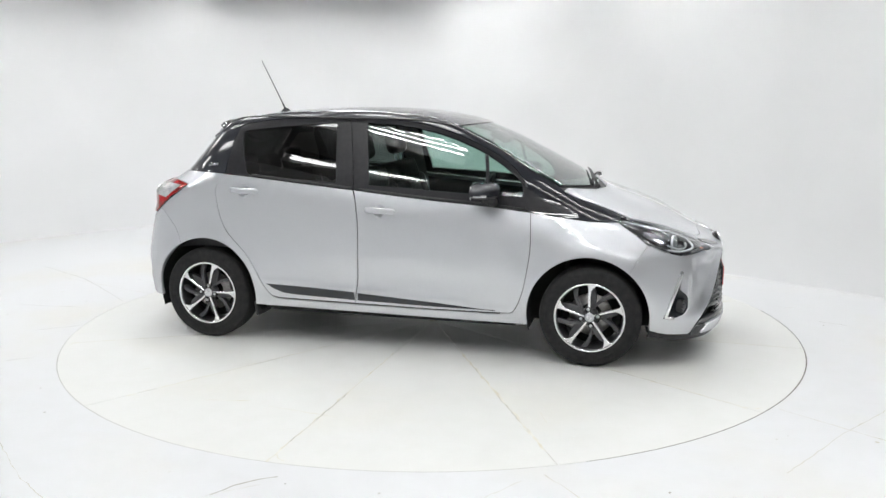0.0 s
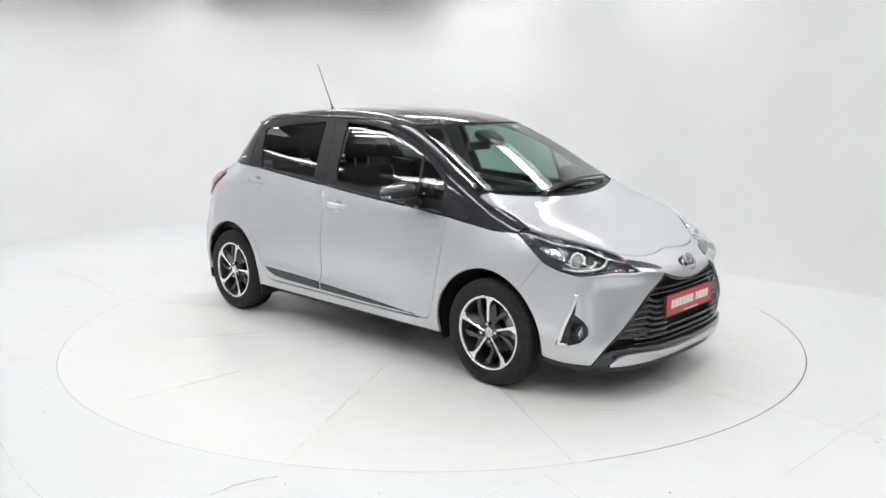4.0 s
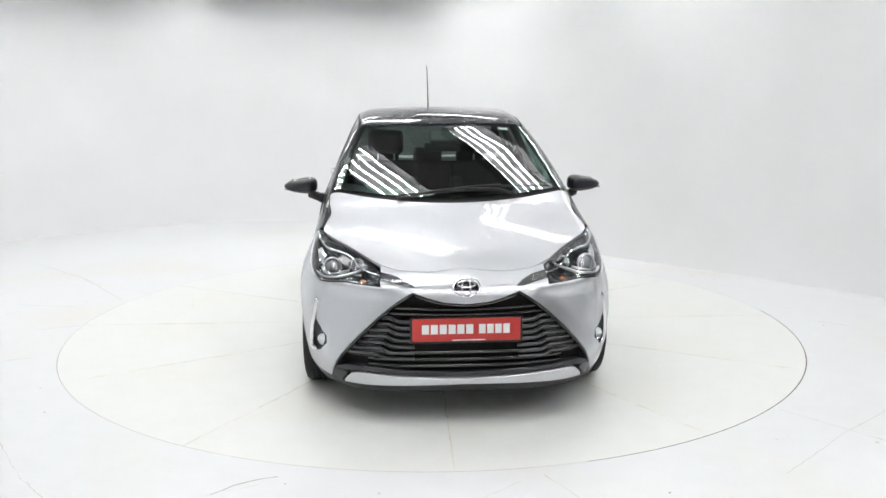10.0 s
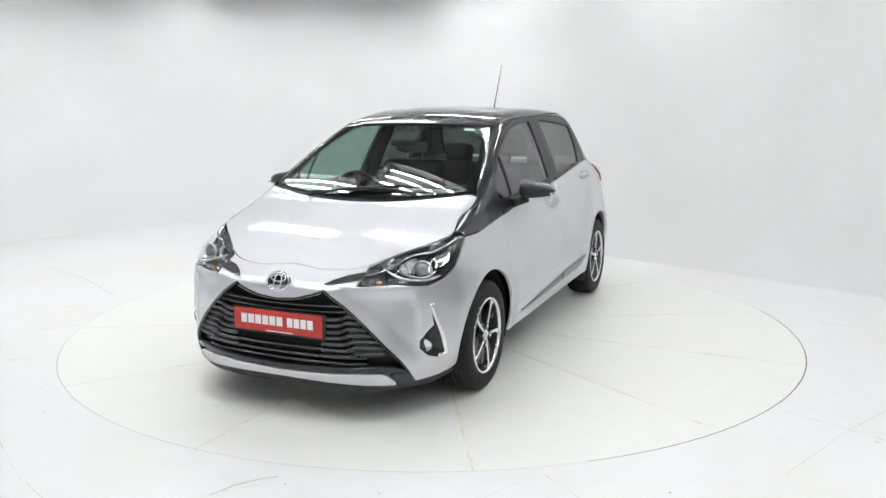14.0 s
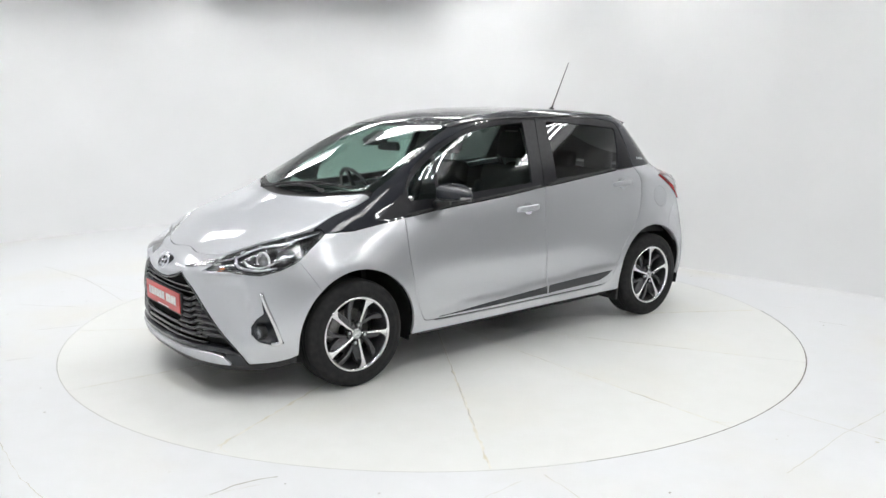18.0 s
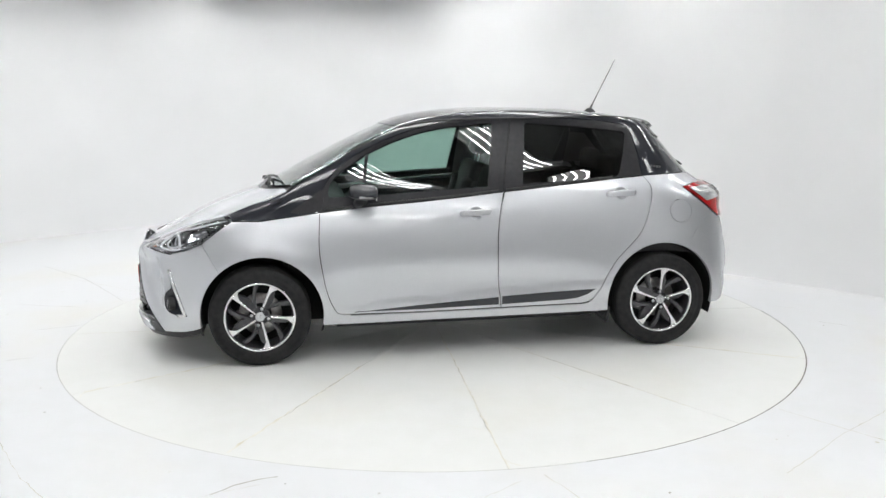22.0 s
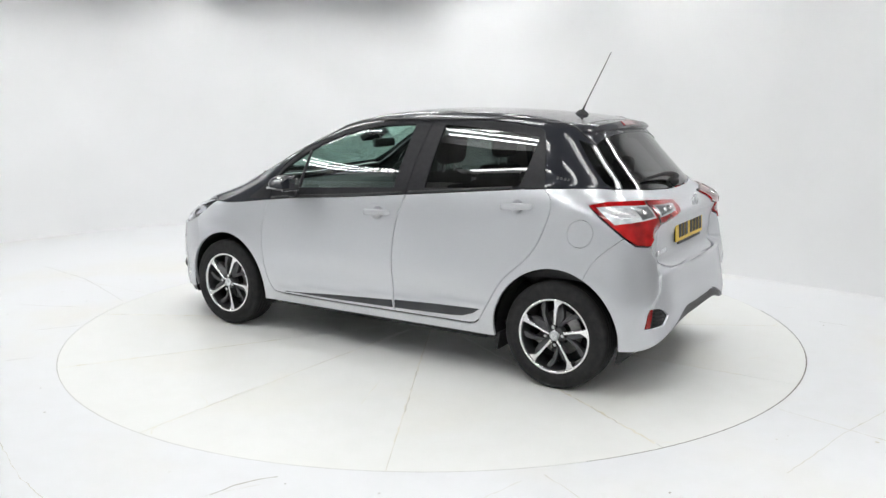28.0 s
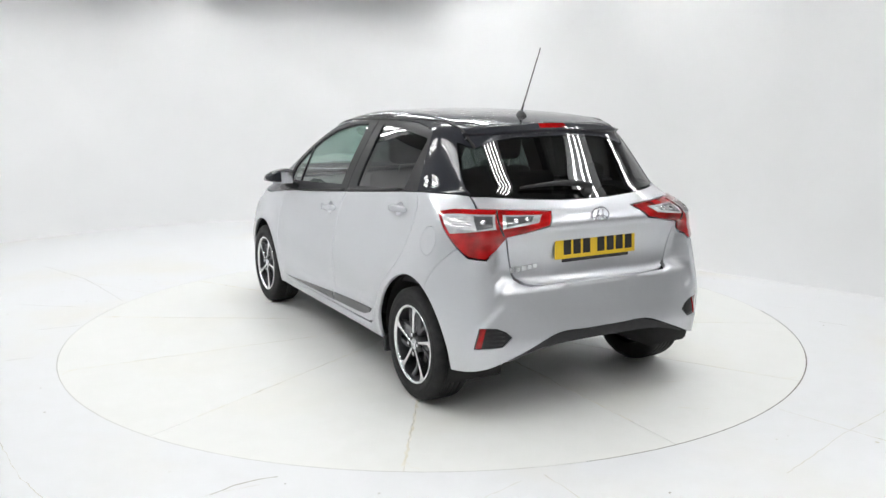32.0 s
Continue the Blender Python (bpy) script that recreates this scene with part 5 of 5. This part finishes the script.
def door_mirror(s):
    ob = empty("door_mirror", pose(.632, s * .890, 1.030), car)
    ob["label"] = "dark grey door mirror with a white indicator"

    def shell(z0, z1, grow):
        """A wedge-shaped pod, tall at the car and low at its tip, cut flat at the back."""
        bm = bmesh.new()
        f = lambda v, e: math.copysign(abs(v) ** e, v)
        nu, nv = 32, 26
        rows = []
        for j in range(nv + 1):
            t = .5 - .5 * math.cos(math.pi * j / nv)
            e = math.sqrt(max(0, (1 - t ** 5) * (1 - (1 - t) ** 10)))
            up, down, deep = .064 - .030 * t ** 1.4, -.050 + .016 * t, (.098 - .034 * t * t) * grow * (.12 + .88 * e)
            mid, half = (up + down) / 2, (up - down) / 2 * grow * e
            row = []
            for i in range(nu):
                u = 2 * math.pi * i / nu
                x, z = f(math.cos(u), .72) * deep, mid + f(math.sin(u), .62) * half
                row.append(bm.verts.new((max(x - .018 * t, -.072), s * (-.096 + .206 * t), min(max(z, z0), z1))))
            rows.append(row)
        for a, b in zip(rows, rows[1:]):
            for i in range(nu):
                j = (i + 1) % nu
                bm.faces.new((a[i], a[j], b[j], b[i]))
        bm.faces.new(rows[0])
        bm.faces.new(rows[-1])
        bmesh.ops.remove_doubles(bm, verts=bm.verts, dist=1e-5)
        bmesh.ops.recalc_face_normals(bm, faces=bm.faces)
        return bm
    part("mirror_cap", shell(-.022, 1.0, 1.0), GREY, ob, "glossy dark grey cap", True)
    part("mirror_base", shell(-1.0, -.020, .985), BLACK, ob, "black lower shell", True)
    bm = bmesh.new()
    box(bm, pose(-.071, 0, .0, 0, 0, -5.5 * s), .004, .142, .080, .0015)
    part("mirror_glass", bm, CHROME, ob, "silvered mirror glass")
    bm = bmesh.new()
    for i in range(3):
        box(bm, pose(.020 - .022 * i, s * .0975, -.014, 0, 0, s * 6), .034, .012, .014, .003)
    part("indicator", bm, CLEAR_LENS, ob, "clear white indicator strip")
    part("mirror_arm", rod([(.03, -s * .135, -.075), (.02, -s * .10, -.062), (.0, -s * .05, -.045)], .030, 12, .026), BLACK, ob, "black mirror arm", True)


for s in (1, -1):
    door_mirror(s)

# aerial
p, n = spot("top", -1.033, 0)
bm = lathe([(.001, .030), (.010, .028), (.018, .018), (.026, .006), (.030, -.004)], 24, "z", Matrix.Translation(p) @ Matrix.Diagonal((1.6, .8, 1, 1)))
ob = part("aerial", bm, BLACK, car, "black roof aerial", True)
part("aerial_mast", rod([(-1.035, 0, p.z + .02), (-1.210, 0, 1.838)], .0042, 8, .0024), BLACK, ob, "thin black rod", True)
part("aerial_collar", rod([(-1.035, 0, p.z + .015), (-1.056, 0, p.z + .06)], .0075, 10, .005), BLACK, ob, "", True)


def wiper(name, a, b, pivot, lift):
    la = np.linspace(0, 1, 9)
    pts = [spot("top", a[0] + (b[0] - a[0]) * t, a[1] + (b[1] - a[1]) * t, lift)[0] for t in la]
    ob = part(name, rod(pts, .006, 8, .005), BLACK, car, "black windscreen wiper", True)
    mid = pts[5]
    base = spot("top", pivot[0], pivot[1], .012)[0]
    part("wiper_arm", rod([base, base.lerp(mid, .35) + Vector((0, 0, .018)), base.lerp(mid, .75) + Vector((0, 0, .016)), mid + Vector((0, 0, .008))], .009, 8, .005), BLACK, ob, "", True)
    part("wiper_pivot", lathe([(.001, .022), (.014, .02), (.018, .0)], 16, "z", Matrix.Translation(base)), BLACK, ob, "", True)


wiper("windscreen_wiper", (1.195, -.18), (1.092, .57), (1.235, -.30), .012)
wiper("windscreen_wiper", (1.205, -.32), (1.170, .30), (1.19, .36), .012)
panel("paper_sticker", "top", [(.455, .36), (.455, .43), (.49, .43), (.49, .36)], WHITE_PRINT, car, off=-.007, depth=0, step=.02, label="small pale sticker inside the windscreen")
# black underside of the front bumper
upper = [(53.5, .232), (50, .219), (46, .205), (39, .197), (36.5, .187), (28.5, .189), (18.4, .197), (.01, .204)]
lower = [(.01, .158), (30, .150), (44, .160), (52, .190)]
panel("bumper_chin", "front", band(upper, lower), BLACK, car, off=-.008, depth=.06, step=.03, label="matt black bumper underside")


# ---- cabin, seen through the glass ----
def seat(x, y, width, label):
    ob = empty("car_seat", pose(x, y, .30), car)
    ob["label"] = label
    bm = bmesh.new()
    box(bm, pose(.22, 0, .12, 0, -6, 0), .50, width, .16, .05, 3)
    part("seat_cushion", bm, FABRIC, ob, "", True)
    bm = bmesh.new()
    box(bm, pose(-.10, 0, .50, 0, -16, 0), .13, width * .96, .66, .05, 3)
    for s in (1, -1):
        box(bm, pose(-.07, s * width * .40, .46, 0, -16, 0), .17, .09, .50, .04, 3)
    part("seat_back", bm, FABRIC, ob, "", True)
    bm = bmesh.new()
    box(bm, pose(-.215, 0, .955, 0, -10, 0), .10, .26, .18, .045, 3)
    part("headrest", bm, FABRIC, ob, "", True)
    for s in (1, -1):
        part("headrest_post", rod([(-.19, s * .06, .80), (-.21, s * .06, .90)], .006, 8), SATIN, ob)
    return ob


seat(-.10, .355, .50, "black fabric front seat")
seat(-.10, -.355, .50, "black fabric front seat")
bm = bmesh.new()
box(bm, pose(-.82, 0, .46, 0, -6, 0), .48, 1.22, .16, .05, 3)
bench = part("rear_bench", bm, FABRIC, car, "black fabric rear bench", True)
bm = bmesh.new()
box(bm, pose(-1.09, 0, .78, 0, -18, 0), .14, 1.20, .56, .05, 3)
part("bench_back", bm, FABRIC, bench, "", True)
for y in (.36, 0, -.36):
    bm = bmesh.new()
    box(bm, pose(-1.175, y, 1.12 - .03 * (y == 0), 0, -8, 0), .09, .24, .16, .04, 3)
    part("headrest", bm, FABRIC, bench, "", True)


def build_dashboard():
    prof = [(.60, .62), (.66, .80), (.70, .905), (.745, .945), (.86, .962), (1.02, .972), (1.10, .985), (1.10, .60)]
    verts, faces = [], []
    for y in np.linspace(-.66, .66, 15):
        for x, z in prof:
            hood = .035 * math.exp(-((y + .36) / .17) ** 2) * math.exp(-((x - .76) / .10) ** 2)
            verts.append((x - .10 * (y / .66) ** 2 * (x > .9), y, z + hood))
    m = len(prof)
    for j in range(14):
        faces += [(j * m + k, j * m + k + 1, (j + 1) * m + k + 1, (j + 1) * m + k) for k in range(m - 1)]
    ob = mesh_ob("dashboard", verts, faces, DASH, car, True, "dark moulded dashboard")
    bm = bmesh.new()
    box(bm, pose(.665, 0, .80, 0, -18, 0), .03, .26, .15, .008)
    part("centre_screen", bm, GLOSS, ob, "glossy black screen")
    bm = bmesh.new()
    box(bm, pose(.45, 0, .48), .75, .20, .30, .03)
    part("console", bm, DASH, ob)
    return ob


build_dashboard()
wheel_pose = pose(.50, -.36, .925, 0, -66, 0)
bm = bmesh.new()
oval_ring(bm, wheel_pose, .182, .182, .015, 48, 10)
ob = part("steering_wheel", bm, DASH, car, "black steering wheel", True)
bm = bmesh.new()
box(bm, wheel_pose @ pose(0, 0, -.02), .12, .15, .05, .02, 3)
for a in (0, 180, 270):
    box(bm, wheel_pose @ pose(0, 0, 0, 0, 0, a + 90) @ pose(.11, 0, -.008), .14, .035, .02, .006)
part("wheel_boss", bm, DASH, ob, "", True)
part("steering_column", rod([wheel_pose @ Vector((0, 0, -.03)), wheel_pose @ Vector((0, 0, -.28))], .045, 12), DASH, ob, "", True)

half = smooth_line([(.36, 0), (.34, .25), (.30, .47)], 8) + [(0, .49), (-.5, .50), (-.9, .485), (-1.25, .46), (-1.30, .2), (-1.30, 0.01)]
panel("headliner", "top", half + [(x, -y) for x, y in half[::-1][:-1]], LINER, car, off=-.035, depth=0, step=.06, label="pale cloth headliner")
for kind in SIDES:
    panel("door_trim", kind, [(.86, .90), (.60, .93), (0, .985), (-.16, .995), (-.15, .33), (.74, .33), (.84, .5)], DASH, car, off=-.075, depth=0, step=.05, label="dark door trim")
    panel("door_trim", kind, [(-.30, 1.0), (-.95, 1.065), (-1.10, 1.07), (-1.0, .72), (-.85, .55), (-.80, .34), (-.25, .33)], DASH, car, off=-.075, depth=0, step=.05, label="dark door trim")
    panel("pillar_trim", kind, [(-.17, 1.0), (-.20, 1.40), (-.36, 1.40), (-.33, 1.0)], LINER, car, off=-.05, depth=0, step=.04, label="pale pillar trim")
    panel("pillar_trim", kind, [(-1.06, 1.09), (-1.08, 1.34), (-1.22, 1.34), (-1.42, 1.12)], LINER, car, off=-.06, depth=0, step=.04, label="pale pillar trim")
    ob = panel("boot_trim", kind, [(-1.08, 1.07), (-1.45, 1.07), (-1.55, .95), (-1.5, .6), (-1.0, .6)], DASH, car, off=-.09, depth=0, step=.05)
for kind in SIDES:
    panel("pillar_trim", kind, FRAME_F[1:16] + across("top", SCREEN_SIDE, "left")[::-1][2:], DASH, car, off=-.045, depth=0, step=.03, gap=.004, label="dark windscreen pillar trim")
    s = 1 if kind == "left" else -1
    bm = bmesh.new()
    box(bm, pose(.95, s * .66, .86), .34, .10, .20, .03)
    part("dash_end", bm, DASH, car)
bm = bmesh.new()
box(bm, pose(-.25, 0, .29), 2.0, 1.36, .02)
box(bm, pose(-1.40, 0, .80), .44, .98, .02)
box(bm, pose(1.10, 0, .62), .03, 1.30, .68)
part("cabin_floor", bm, DEEP, car, "dark cabin floor")
bm = bmesh.new()
box(bm, pose(.565, 0, 1.318, 0, 27, 0), .13, .17, .05, .012)
ob = part("camera_housing", bm, DASH, car, "dark sensor housing behind the windscreen")
bm = bmesh.new()
box(bm, pose(.475, 0, 1.262, 0, 8, 0), .035, .235, .062, .016, 3)
mirror = part("rear_view_mirror", bm, DASH, car, "black rear-view mirror", True)
part("mirror_stem", rod([(.48, 0, 1.275), (.53, 0, 1.325)], .008, 8), DASH, mirror)


def motions():
    """The turntable carries the car round at an even pace."""
    def at(t):
        return Matrix.Rotation(radians(-15.79 - 7.0515 * t), 4, "Z")
    rows = [i * 4.0 for i in range(9)]
    walk(car, [(t, at(t) @ Matrix.Translation((-.0827, .0347, 0))) for t in rows])
    walk(turntable, [(t, at(t)) for t in rows])


motions()
